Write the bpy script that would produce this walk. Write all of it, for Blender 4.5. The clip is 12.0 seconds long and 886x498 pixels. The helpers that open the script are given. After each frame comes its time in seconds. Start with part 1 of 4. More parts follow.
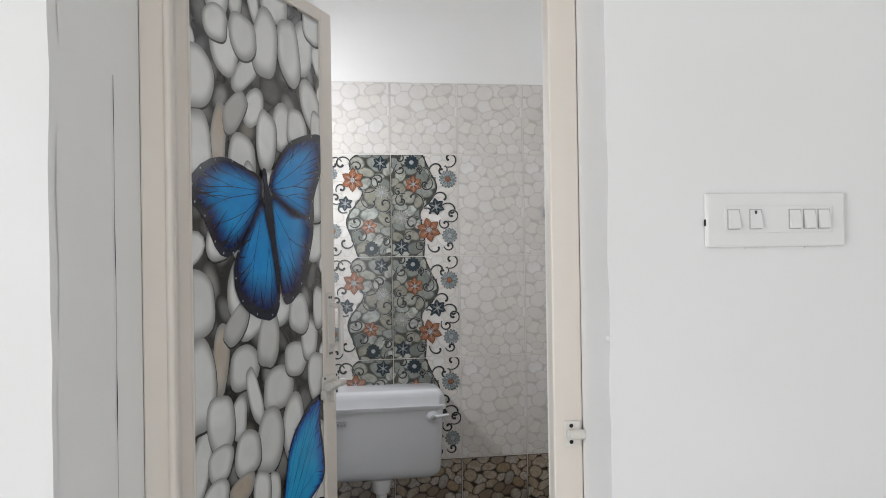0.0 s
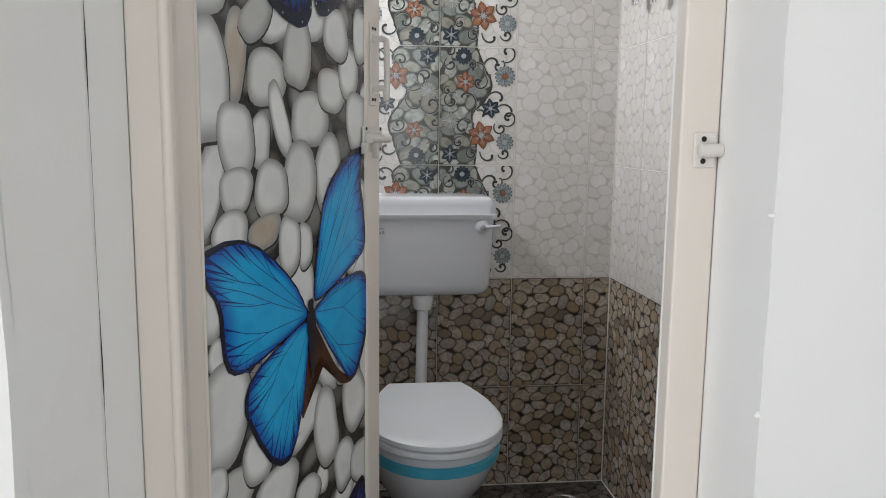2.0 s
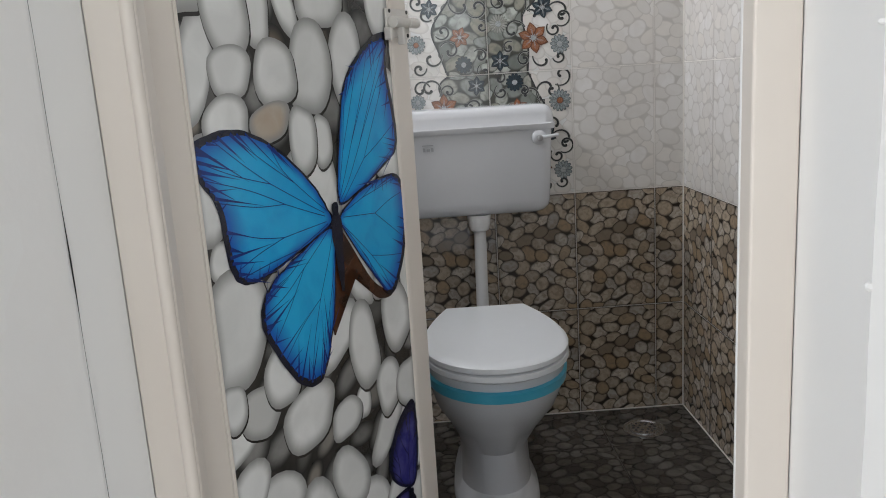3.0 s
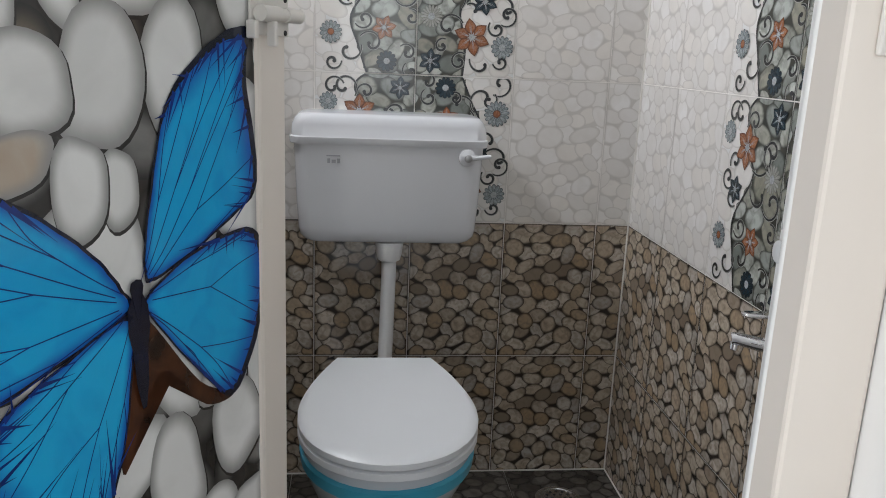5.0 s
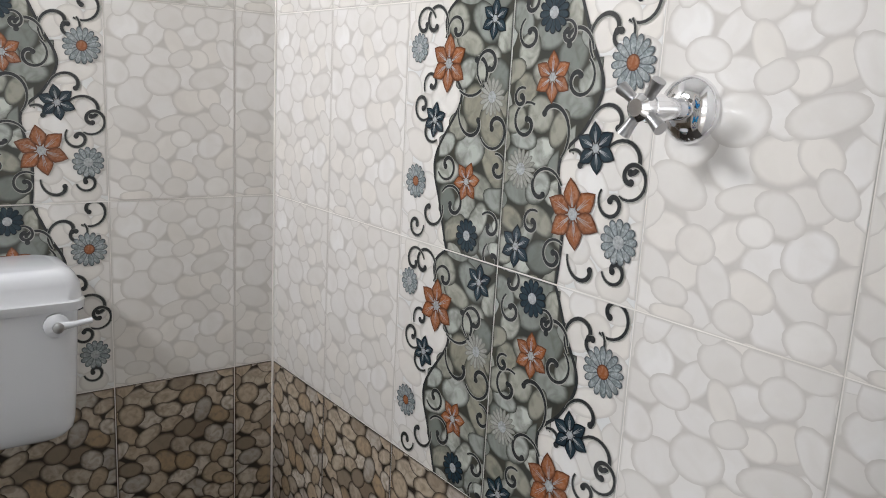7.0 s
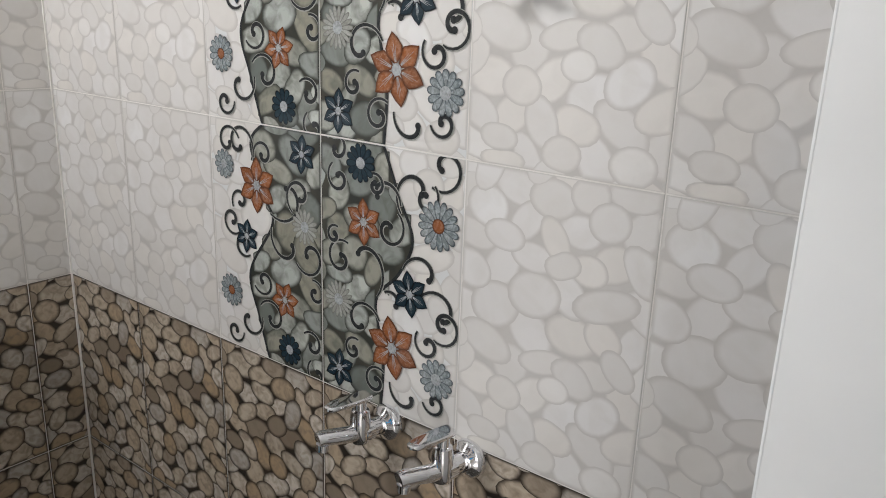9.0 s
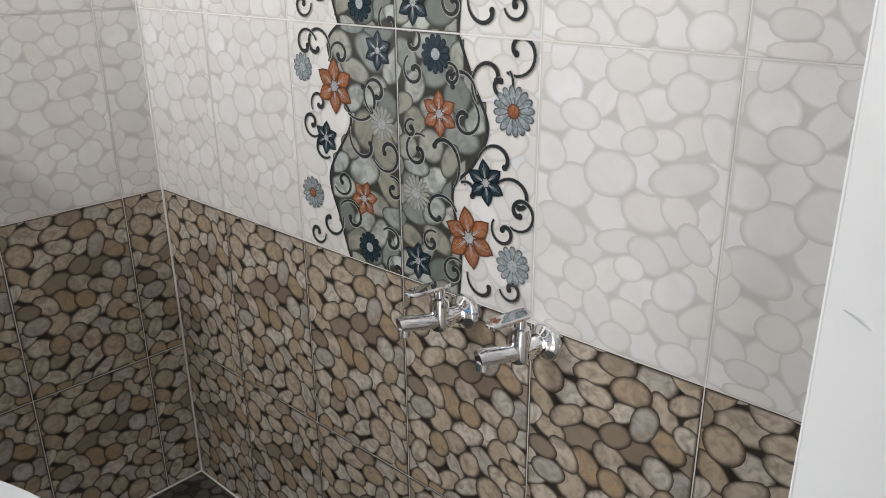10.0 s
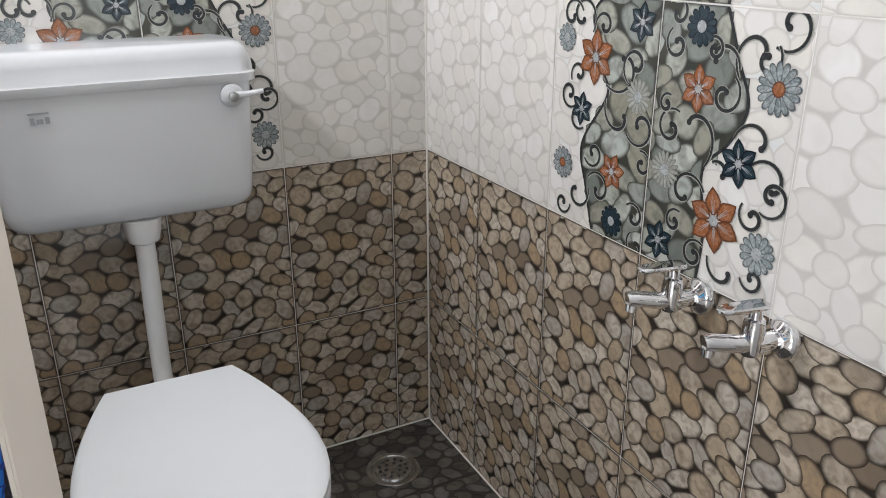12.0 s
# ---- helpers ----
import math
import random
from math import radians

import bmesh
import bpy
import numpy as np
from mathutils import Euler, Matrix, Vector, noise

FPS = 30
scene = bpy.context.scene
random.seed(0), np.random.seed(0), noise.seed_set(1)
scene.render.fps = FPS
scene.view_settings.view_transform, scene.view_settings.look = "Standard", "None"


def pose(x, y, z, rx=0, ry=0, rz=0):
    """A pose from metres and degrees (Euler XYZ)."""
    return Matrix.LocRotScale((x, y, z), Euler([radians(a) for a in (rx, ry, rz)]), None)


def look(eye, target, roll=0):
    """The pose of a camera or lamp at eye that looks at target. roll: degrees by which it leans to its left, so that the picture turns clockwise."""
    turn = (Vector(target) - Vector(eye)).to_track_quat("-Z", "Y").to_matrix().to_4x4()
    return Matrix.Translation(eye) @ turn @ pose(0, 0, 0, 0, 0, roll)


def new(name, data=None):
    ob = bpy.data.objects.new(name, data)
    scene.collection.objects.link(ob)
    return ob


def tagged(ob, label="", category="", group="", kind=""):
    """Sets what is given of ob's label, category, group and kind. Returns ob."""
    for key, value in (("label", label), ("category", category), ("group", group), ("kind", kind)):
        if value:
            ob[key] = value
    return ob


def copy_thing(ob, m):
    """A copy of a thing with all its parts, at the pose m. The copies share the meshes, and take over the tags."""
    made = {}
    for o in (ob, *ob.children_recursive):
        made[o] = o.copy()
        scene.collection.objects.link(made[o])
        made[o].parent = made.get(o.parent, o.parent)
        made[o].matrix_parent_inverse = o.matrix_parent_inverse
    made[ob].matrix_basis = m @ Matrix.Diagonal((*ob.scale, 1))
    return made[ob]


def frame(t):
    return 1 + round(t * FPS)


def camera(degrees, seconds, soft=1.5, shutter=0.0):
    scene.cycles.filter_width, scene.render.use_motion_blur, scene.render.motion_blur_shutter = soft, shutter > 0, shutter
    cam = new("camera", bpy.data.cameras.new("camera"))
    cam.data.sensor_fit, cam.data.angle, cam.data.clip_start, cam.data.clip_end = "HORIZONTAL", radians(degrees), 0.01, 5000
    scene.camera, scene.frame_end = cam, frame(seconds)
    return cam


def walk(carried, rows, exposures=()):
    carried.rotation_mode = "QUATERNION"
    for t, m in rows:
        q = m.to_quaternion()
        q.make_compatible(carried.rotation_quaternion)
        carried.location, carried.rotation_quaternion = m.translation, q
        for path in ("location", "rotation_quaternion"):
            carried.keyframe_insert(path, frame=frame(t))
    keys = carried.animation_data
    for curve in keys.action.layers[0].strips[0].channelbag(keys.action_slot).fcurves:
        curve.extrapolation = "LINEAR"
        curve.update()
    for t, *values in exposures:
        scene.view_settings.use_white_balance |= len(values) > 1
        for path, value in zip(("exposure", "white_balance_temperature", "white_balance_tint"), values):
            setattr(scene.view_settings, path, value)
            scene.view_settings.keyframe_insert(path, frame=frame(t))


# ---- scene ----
# the walk: from the outer room, through the open door, to a stand in the doorway
cam = camera(58.43, 12.0, soft=1.0)
PATH = [
    (0, (-0.864, -2.898, 1.492), (-0.706, -1.910, 1.496), -0.88),
    (0.5, (-0.843, -2.889, 1.452), (-0.701, -1.899, 1.434), -0.68),
    (1, (-0.846, -2.823, 1.378), (-0.735, -1.832, 1.294), 0.02),
    (1.5, (-0.855, -2.658, 1.290), (-0.730, -1.672, 1.183), -0.29),
    (2, (-0.884, -2.563, 1.201), (-0.765, -1.581, 1.058), 0.65),
    (2.5, (-0.853, -2.495, 1.135), (-0.782, -1.511, 0.972), -2.61),
    (2.7, (-0.824, -2.466, 1.108), (-0.805, -1.483, 0.925), -3.57),
    (4.3, (-0.811, -2.222, 1.083), (-0.655, -1.266, 0.835), 0.39),
    (4.5, (-0.807, -2.184, 1.105), (-0.628, -1.232, 0.855), 1.67),
    (5, (-0.734, -2.031, 1.155), (-0.624, -1.066, 0.917), 2.46),
    (5.5, (-0.724, -1.919, 1.171), (-0.592, -0.956, 0.937), 3.10),
    (6, (-0.751, -1.739, 1.236), (-0.426, -0.818, 1.022), 0.60),
    (6.5, (-0.732, -1.630, 1.318), (-0.252, -0.783, 1.088), -0.51),
    (7, (-0.732, -1.572, 1.349), (-0.139, -0.792, 1.149), 3.07),
    (7.2, (-0.739, -1.553, 1.364), (-0.100, -0.811, 1.161), 2.87),
    (8.8, (-0.746, -1.539, 1.300), (0.015, -0.944, 1.043), 2.13),
    (9, (-0.757, -1.541, 1.274), (0.002, -0.958, 0.984), 2.02),
    (9.5, (-0.778, -1.554, 1.234), (-0.050, -0.956, 0.898), -0.95),
    (10, (-0.794, -1.567, 1.206), (-0.110, -0.929, 0.852), -0.57),
    (10.5, (-0.806, -1.577, 1.193), (-0.216, -0.844, 0.853), 0.27),
    (11, (-0.809, -1.578, 1.189), (-0.285, -0.794, 0.855), -0.02),
    (11.5, (-0.803, -1.583, 1.208), (-0.316, -0.768, 0.894), -0.67),
    (12, (-0.792, -1.610, 1.180), (-0.364, -0.782, 0.816), -0.10),
]
EXPOSURES = [(0.0, -0.15, 6350, 10), (2.6, 0.0, 6350, 10), (4.4, 0.1, 6250, 10), (5.0, 0.1, 6280, 10), (5.5, 0.22, 6350, 10), (6.2, 0.28, 6420, 10), (7.0, 0.28, 6420, 10), (9.0, 0.18, 6500, 10), (9.6, 0.38, 6480, 10), (10.3, 0.52, 6400, 10), (12.0, 0.60, 6380, 10)]
walk(cam, [(t, look(eye, target, roll)) for t, eye, target, roll in PATH], EXPOSURES)

# ---- light ----
world = bpy.data.worlds.new("sky")
scene.world = world
world.use_nodes = True
wn = world.node_tree.nodes
sky = wn.new("ShaderNodeTexSky")
sky.sky_type, sky.sun_disc, sky.sun_elevation, sky.sun_rotation = "NISHITA", False, radians(38), radians(20)
wn["Background"].inputs["Strength"].default_value = 0.12
world.node_tree.links.new(sky.outputs["Color"], wn["Background"].inputs["Color"])


def area(name, at, target, w, h, watts, colour=(0.97, 0.98, 1.0)):
    lamp = bpy.data.lights.new(name, "AREA")
    lamp.shape, lamp.size, lamp.size_y, lamp.energy, lamp.color = "RECTANGLE", w, h, watts, colour
    ob = new(name, lamp)
    ob.matrix_world = look(at, target)
    return ob


sun = bpy.data.lights.new("sun", "SUN")
sun.energy, sun.angle, sun.color = 2.0, radians(0.6), (1.0, 0.95, 0.88)
new("sun", sun).matrix_world = look((3, 8, 10), (0.5, 2.0, 4.0))
area("window_daylight", (-4.07, -3.85, 1.45), (0, -3.85, 1.45), 1.55, 1.2, 68)
# fill from an added, unseen back window, to brighten the door's picture side
area("window_daylight", (-0.2, -4.87, 1.45), (-0.2, 0, 1.45), 1.55, 1.2, 13)
area("ventilator_daylight", (-1.37, -0.36, 1.99), (0, -0.50, 0.9), 0.40, 0.2, 17.0)

# ---- materials ----


def material(name, base, rough=0.5, metal=0.0, second=None, scale=6.0, bump=0.0, bump_scale=60.0, amount=0.5, coat=0.0, detail=4.0):
    """Base colour blotched with a second one, at two scales, with fine relief."""
    m = bpy.data.materials.new(name)
    m.use_nodes = True
    t, n, k = m.node_tree, m.node_tree.nodes, m.node_tree.links
    b = n["Principled BSDF"]
    b.inputs["Metallic"].default_value = metal
    b.inputs["Roughness"].default_value = rough
    b.inputs["Coat Weight"].default_value = coat
    b.inputs["Coat Roughness"].default_value = 0.08
    co = n.new("ShaderNodeTexCoord")
    big = n.new("ShaderNodeTexNoise")
    big.inputs["Scale"].default_value, big.inputs["Detail"].default_value = scale, detail
    k.new(co.outputs["Object"], big.inputs["Vector"])
    ramp = n.new("ShaderNodeMapRange")
    ramp.inputs["From Min"].default_value, ramp.inputs["From Max"].default_value = 0.35, 0.7
    ramp.inputs["To Max"].default_value = amount
    k.new(big.outputs["Fac"], ramp.inputs["Value"])
    mix = n.new("ShaderNodeMix")
    mix.data_type = "RGBA"
    mix.inputs["A"].default_value = (*base, 1)
    mix.inputs["B"].default_value = (*(second or [c * 0.85 for c in base]), 1)
    k.new(ramp.outputs["Result"], mix.inputs["Factor"])
    k.new(mix.outputs["Result"], b.inputs["Base Color"])
    if bump:
        fine = n.new("ShaderNodeTexNoise")
        fine.inputs["Scale"].default_value, fine.inputs["Detail"].default_value = bump_scale, 5.0
        k.new(co.outputs["Object"], fine.inputs["Vector"])
        bm_ = n.new("ShaderNodeBump")
        bm_.inputs["Strength"].default_value, bm_.inputs["Distance"].default_value = bump, 0.004
        k.new(fine.outputs["Fac"], bm_.inputs["Height"])
        k.new(bm_.outputs["Normal"], b.inputs["Normal"])
    return m


def print_material(name, stops, edge, rough=0.12, vein=0.25, vein_scale=40.0, edge_from=0.62, vein_colour=None, bump=0.06):
    """A printed picture under glaze. UV: x runs from a motif's middle (0) to its rim (1), y is its own shade."""
    m = bpy.data.materials.new(name)
    m.use_nodes = True
    n, k = m.node_tree.nodes, m.node_tree.links
    b = n["Principled BSDF"]
    b.inputs["Roughness"].default_value = rough
    uv = n.new("ShaderNodeUVMap")
    uv.uv_map = "motif"
    sep = n.new("ShaderNodeSeparateXYZ")
    k.new(uv.outputs["UV"], sep.inputs["Vector"])
    ramp = n.new("ShaderNodeValToRGB")
    while len(ramp.color_ramp.elements) < len(stops):
        ramp.color_ramp.elements.new(0.5)
    for e, (p, c) in zip(ramp.color_ramp.elements, stops):
        e.position, e.color = p, (*c, 1)
    k.new(sep.outputs["Y"], ramp.inputs["Fac"])
    co = n.new("ShaderNodeTexCoord")
    noise_ = n.new("ShaderNodeTexNoise")
    noise_.inputs["Scale"].default_value, noise_.inputs["Detail"].default_value = vein_scale, 6.0
    noise_.inputs["Distortion"].default_value = 0.8
    k.new(co.outputs["Object"], noise_.inputs["Vector"])
    vr = n.new("ShaderNodeMapRange")
    vr.inputs["From Min"].default_value, vr.inputs["From Max"].default_value, vr.inputs["To Max"].default_value = 0.42, 0.68, vein
    k.new(noise_.outputs["Fac"], vr.inputs["Value"])
    mix = n.new("ShaderNodeMix")
    mix.data_type = "RGBA"
    mix.inputs["B"].default_value = (*(vein_colour or edge), 1)
    k.new(vr.outputs["Result"], mix.inputs["Factor"])
    k.new(ramp.outputs["Color"], mix.inputs["A"])
    er = n.new("ShaderNodeMapRange")
    er.interpolation_type = "SMOOTHSTEP"
    er.inputs["From Min"].default_value, er.inputs["From Max"].default_value = edge_from, 1.03
    k.new(sep.outputs["X"], er.inputs["Value"])
    rim = n.new("ShaderNodeMix")
    rim.data_type = "RGBA"
    rim.inputs["B"].default_value = (*edge, 1)
    k.new(er.outputs["Result"], rim.inputs["Factor"])
    k.new(mix.outputs["Result"], rim.inputs["A"])
    k.new(rim.outputs["Result"], b.inputs["Base Color"])
    bump_ = n.new("ShaderNodeBump")
    wave = n.new("ShaderNodeTexNoise")
    wave.inputs["Scale"].default_value = 9.0
    k.new(co.outputs["Object"], wave.inputs["Vector"])
    bump_.inputs["Strength"].default_value, bump_.inputs["Distance"].default_value = bump, 0.01
    k.new(wave.outputs["Fac"], bump_.inputs["Height"])
    k.new(bump_.outputs["Normal"], b.inputs["Normal"])
    return m


PLASTER = material("white_wall_paint", (0.85, 0.845, 0.83), 0.7, second=(0.80, 0.79, 0.77), scale=2.2, bump=0.10, bump_scale=35)
PATCH = material("bare_plaster_patch", (0.82, 0.805, 0.785), 0.85, second=(0.85, 0.845, 0.83), scale=5.0, bump=0.25, bump_scale=25, amount=1.0)
CEILING_PAINT = material("ceiling_paint", (0.8, 0.8, 0.79), 0.8, scale=3.0, bump=0.05)
CREAM = material("cream_door_plastic", (0.78, 0.72, 0.65), 0.32, second=(0.73, 0.66, 0.59), scale=3.0, bump=0.04, bump_scale=90)
FRAME_WHITE = material("white_frame_paint", (0.83, 0.82, 0.80), 0.45, second=(0.70, 0.69, 0.67), scale=5.0, bump=0.08)
HARDWARE = material("cream_plastic_fitting", (0.74, 0.71, 0.66), 0.3, scale=20, amount=0.3)
SCREW = material("dark_screw", (0.03, 0.03, 0.03), 0.45, metal=0.6, scale=80)
SWITCH = material("white_switch_plastic", (0.83, 0.82, 0.80), 0.25, scale=15, amount=0.2)
SWITCH_WELL = material("grey_switch_gap", (0.42, 0.41, 0.40), 0.5, scale=40, amount=0.2)
CERAMIC = material("white_sanitary_plastic", (0.68, 0.69, 0.715), 0.18, second=(0.64, 0.65, 0.675), scale=4, amount=0.5, coat=0.3)
SEAT_WHITE = material("white_seat_plastic", (0.76, 0.78, 0.80), 0.3, second=(0.72, 0.74, 0.76), scale=5, amount=0.4, bump=0.02)
PIPE_WHITE = material("white_pipe_plastic", (0.80, 0.80, 0.80), 0.3, scale=8)
BLUE_TAPE = material("blue_wrapping_tape", (0.05, 0.36, 0.52), 0.3, second=(0.10, 0.45, 0.60), scale=12, amount=0.8)
CHROME = material("chrome", (0.86, 0.86, 0.88), 0.06, metal=1.0, second=(0.75, 0.75, 0.77), scale=30, amount=0.4)
BRUSHED = material("brushed_chrome", (0.45, 0.45, 0.46), 0.3, metal=1.0, second=(0.3, 0.3, 0.3), scale=40, amount=0.5)
STEEL = material("drain_steel", (0.65, 0.65, 0.66), 0.22, metal=1.0, second=(0.4, 0.4, 0.4), scale=30, amount=0.5)
HOLE = material("dark_hole", (0.012, 0.012, 0.012), 0.7, scale=40)
GROUT = material("pale_grout", (0.78, 0.75, 0.71), 0.85, second=(0.66, 0.63, 0.58), scale=14, bump=0.2, bump_scale=120, amount=0.9)
GREY_RUBBER = material("grey_rubber", (0.55, 0.55, 0.55), 0.6, scale=30)
DARK_BASE = material("dark_print_glaze", (0.030, 0.024, 0.020), 0.12, second=(0.05, 0.04, 0.032), scale=30, amount=0.8)
DARK_STONE = print_material("brown_pebble_print", [(0.0, (0.20, 0.15, 0.108)), (0.25, (0.52, 0.445, 0.355)), (0.5, (0.37, 0.265, 0.165)), (0.75, (0.60, 0.53, 0.45)), (1.0, (0.38, 0.345, 0.305))], (0.045, 0.035, 0.027), vein=0.75, vein_scale=60, edge_from=0.66, vein_colour=(0.22, 0.175, 0.13))
PALE_BASE = material("pale_print_glaze", (0.50, 0.475, 0.445), 0.10, second=(0.60, 0.575, 0.545), scale=16, amount=0.9)
PALE_STONE = print_material("white_pebble_print", [(0.0, (0.72, 0.70, 0.68)), (0.5, (0.66, 0.635, 0.605)), (0.8, (0.70, 0.665, 0.62)), (1.0, (0.76, 0.75, 0.74))], (0.54, 0.51, 0.48), rough=0.10, vein=0.45, vein_scale=24, edge_from=0.74, vein_colour=(0.62, 0.59, 0.55))
PANEL_PALE = material("pale_panel_glaze", (0.68, 0.68, 0.67), 0.12, second=(0.63, 0.64, 0.63), scale=12, amount=0.8)
GREEN_BASE = material("dark_green_print_glaze", (0.04, 0.043, 0.037), 0.12, second=(0.07, 0.065, 0.05), scale=25, amount=0.9)
GREEN_STONE = print_material("green_grey_pebble_print", [(0.0, (0.15, 0.165, 0.15)), (0.4, (0.42, 0.44, 0.41)), (0.7, (0.27, 0.255, 0.20)), (1.0, (0.52, 0.54, 0.50))], (0.05, 0.052, 0.045), vein=0.7, vein_scale=46, edge_from=0.7, vein_colour=(0.13, 0.135, 0.115))
SCROLL = material("black_scroll_print", (0.022, 0.024, 0.026), 0.2, second=(0.06, 0.06, 0.06), scale=200, amount=0.5)
ORANGE = print_material("orange_petal_print", [(0.0, (0.29, 0.098, 0.034)), (1.0, (0.21, 0.075, 0.031))], (0.09, 0.03, 0.014), vein=0.35, vein_scale=200, vein_colour=(0.55, 0.35, 0.25))
NAVY = print_material("navy_petal_print", [(0.0, (0.014, 0.027, 0.038)), (1.0, (0.022, 0.040, 0.052))], (0.006, 0.01, 0.015), vein=0.12, vein_scale=220, vein_colour=(0.10, 0.13, 0.15))
DAISY = print_material("grey_blue_petal_print", [(0.0, (0.16, 0.19, 0.195)), (1.0, (0.23, 0.25, 0.25))], (0.05, 0.06, 0.07), vein=0.5, vein_scale=200, vein_colour=(0.6, 0.64, 0.66))
STONE_DAISY = print_material("stone_petal_print", [(0.0, (0.30, 0.30, 0.27)), (1.0, (0.40, 0.40, 0.37))], (0.16, 0.16, 0.14), vein=0.5, vein_scale=200)
SILVER = material("silver_flower_centre", (0.42, 0.44, 0.45), 0.25, second=(0.2, 0.2, 0.2), scale=300, amount=0.8)
PICTURE_BASE = material("dark_picture_print", (0.022, 0.021, 0.020), 0.14, second=(0.06, 0.055, 0.05), scale=14, amount=0.8)
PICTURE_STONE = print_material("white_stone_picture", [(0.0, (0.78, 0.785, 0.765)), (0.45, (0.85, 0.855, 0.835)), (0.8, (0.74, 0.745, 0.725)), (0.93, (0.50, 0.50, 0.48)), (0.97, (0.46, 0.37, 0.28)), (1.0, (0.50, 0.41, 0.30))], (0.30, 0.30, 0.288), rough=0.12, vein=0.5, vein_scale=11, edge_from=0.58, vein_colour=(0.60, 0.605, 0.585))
WING_BLACK = material("black_wing_print", (0.008, 0.010, 0.022), 0.12, second=(0.015, 0.02, 0.05), scale=30, amount=0.7)
WING_DEEP = print_material("deep_blue_wing_print", [(0.0, (0.012, 0.25, 0.66)), (1.0, (0.02, 0.30, 0.72))], (0.006, 0.012, 0.10), vein=0.4, vein_scale=24, vein_colour=(0.02, 0.42, 0.80), edge_from=0.5)
WING_SKY = print_material("sky_blue_wing_print", [(0.0, (0.012, 0.40, 0.76)), (1.0, (0.02, 0.45, 0.80))], (0.008, 0.10, 0.46), vein=0.45, vein_scale=20, vein_colour=(0.01, 0.27, 0.66), edge_from=0.72)
WING_VIOLET = print_material("violet_wing_print", [(0.0, (0.03, 0.03, 0.20)), (1.0, (0.08, 0.07, 0.32))], (0.01, 0.01, 0.05), vein=0.5, vein_scale=30, vein_colour=(0.12, 0.12, 0.35), edge_from=0.6)
WING_INK = material("dark_blue_wing_ink", (0.006, 0.035, 0.22), 0.14, second=(0.008, 0.02, 0.10), scale=30, amount=0.8)
RUST = material("rust_wing_print", (0.085, 0.028, 0.011), 0.15, second=(0.018, 0.011, 0.008), scale=22, amount=1.0)
FLOOR_BASE = material("dark_floor_glaze", (0.035, 0.032, 0.03), 0.10, second=(0.07, 0.062, 0.055), scale=20, amount=0.9)
FLOOR_STONE = print_material("dark_floor_pebble_print", [(0.0, (0.05, 0.045, 0.04)), (0.5, (0.10, 0.088, 0.075)), (1.0, (0.13, 0.12, 0.11))], (0.03, 0.028, 0.025), rough=0.10, vein=0.5, vein_scale=40)
ROOM_FLOOR = material("outer_floor_tile", (0.62, 0.58, 0.52), 0.2, second=(0.52, 0.48, 0.43), scale=3, amount=0.8)

# ---- building helpers ----


def finish(name, bm, mats, parent=None, label="", bevel=0.0, smooth=False):
    me = bpy.data.meshes.new(name)
    bm.normal_update()
    bm.to_mesh(me)
    bm.free()
    for m in (mats if isinstance(mats, (list, tuple)) else [mats]):
        me.materials.append(m)
    if smooth:
        me.polygons.foreach_set("use_smooth", [True] * len(me.polygons))
        me.set_sharp_from_angle(angle=radians(40))
    ob = new(name, me)
    if parent:
        ob.parent = parent
    if label:
        ob["label"] = label
    if bevel:
        mod = ob.modifiers.new("bevel", "BEVEL")
        mod.width, mod.segments, mod.limit_method, mod.angle_limit = bevel, 2, "ANGLE", radians(40)
    return ob


def part(name, bm, material_, parent, label="", bevel=0.0, smooth=False):
    return finish(name, bm, material_, parent, label, bevel, smooth)


def box(bm, x0, x1, y0, y1, z0, z1):
    vs = [bm.verts.new((x, y, z)) for x in (x0, x1) for y in (y0, y1) for z in (z0, z1)]
    for f in ((0, 1, 3, 2), (4, 6, 7, 5), (0, 4, 5, 1), (2, 3, 7, 6), (0, 2, 6, 4), (1, 5, 7, 3)):
        bm.faces.new([vs[i] for i in f])
    return bm


def boxes(*many):
    bm = bmesh.new()
    for b in many:
        box(bm, *b)
    bmesh.ops.recalc_face_normals(bm, faces=bm.faces[:])
    return bm


def lathe(profile, seg=24, axis="z", at=(0, 0, 0), bm=None):
    """Turned body from (radius, height) pairs about an axis through at."""
    bm = bm or bmesh.new()
    turn = {"z": Matrix.Identity(3), "x": Matrix.Rotation(radians(-90), 3, "Y"), "y": Matrix.Rotation(radians(90), 3, "X")}[axis]
    rings = []
    for r, h in profile:
        rings.append([bm.verts.new(turn @ Vector((r * math.cos(a), r * math.sin(a), h)) + Vector(at)) for a in [math.tau * i / seg for i in range(seg)]])
    for p, q in zip(rings, rings[1:]):
        for i in range(seg):
            bm.faces.new((p[i], p[(i + 1) % seg], q[(i + 1) % seg], q[i]))
    bm.faces.new(rings[0][::-1])
    bm.faces.new(rings[-1])
    bmesh.ops.recalc_face_normals(bm, faces=bm.faces[:])
    return bm


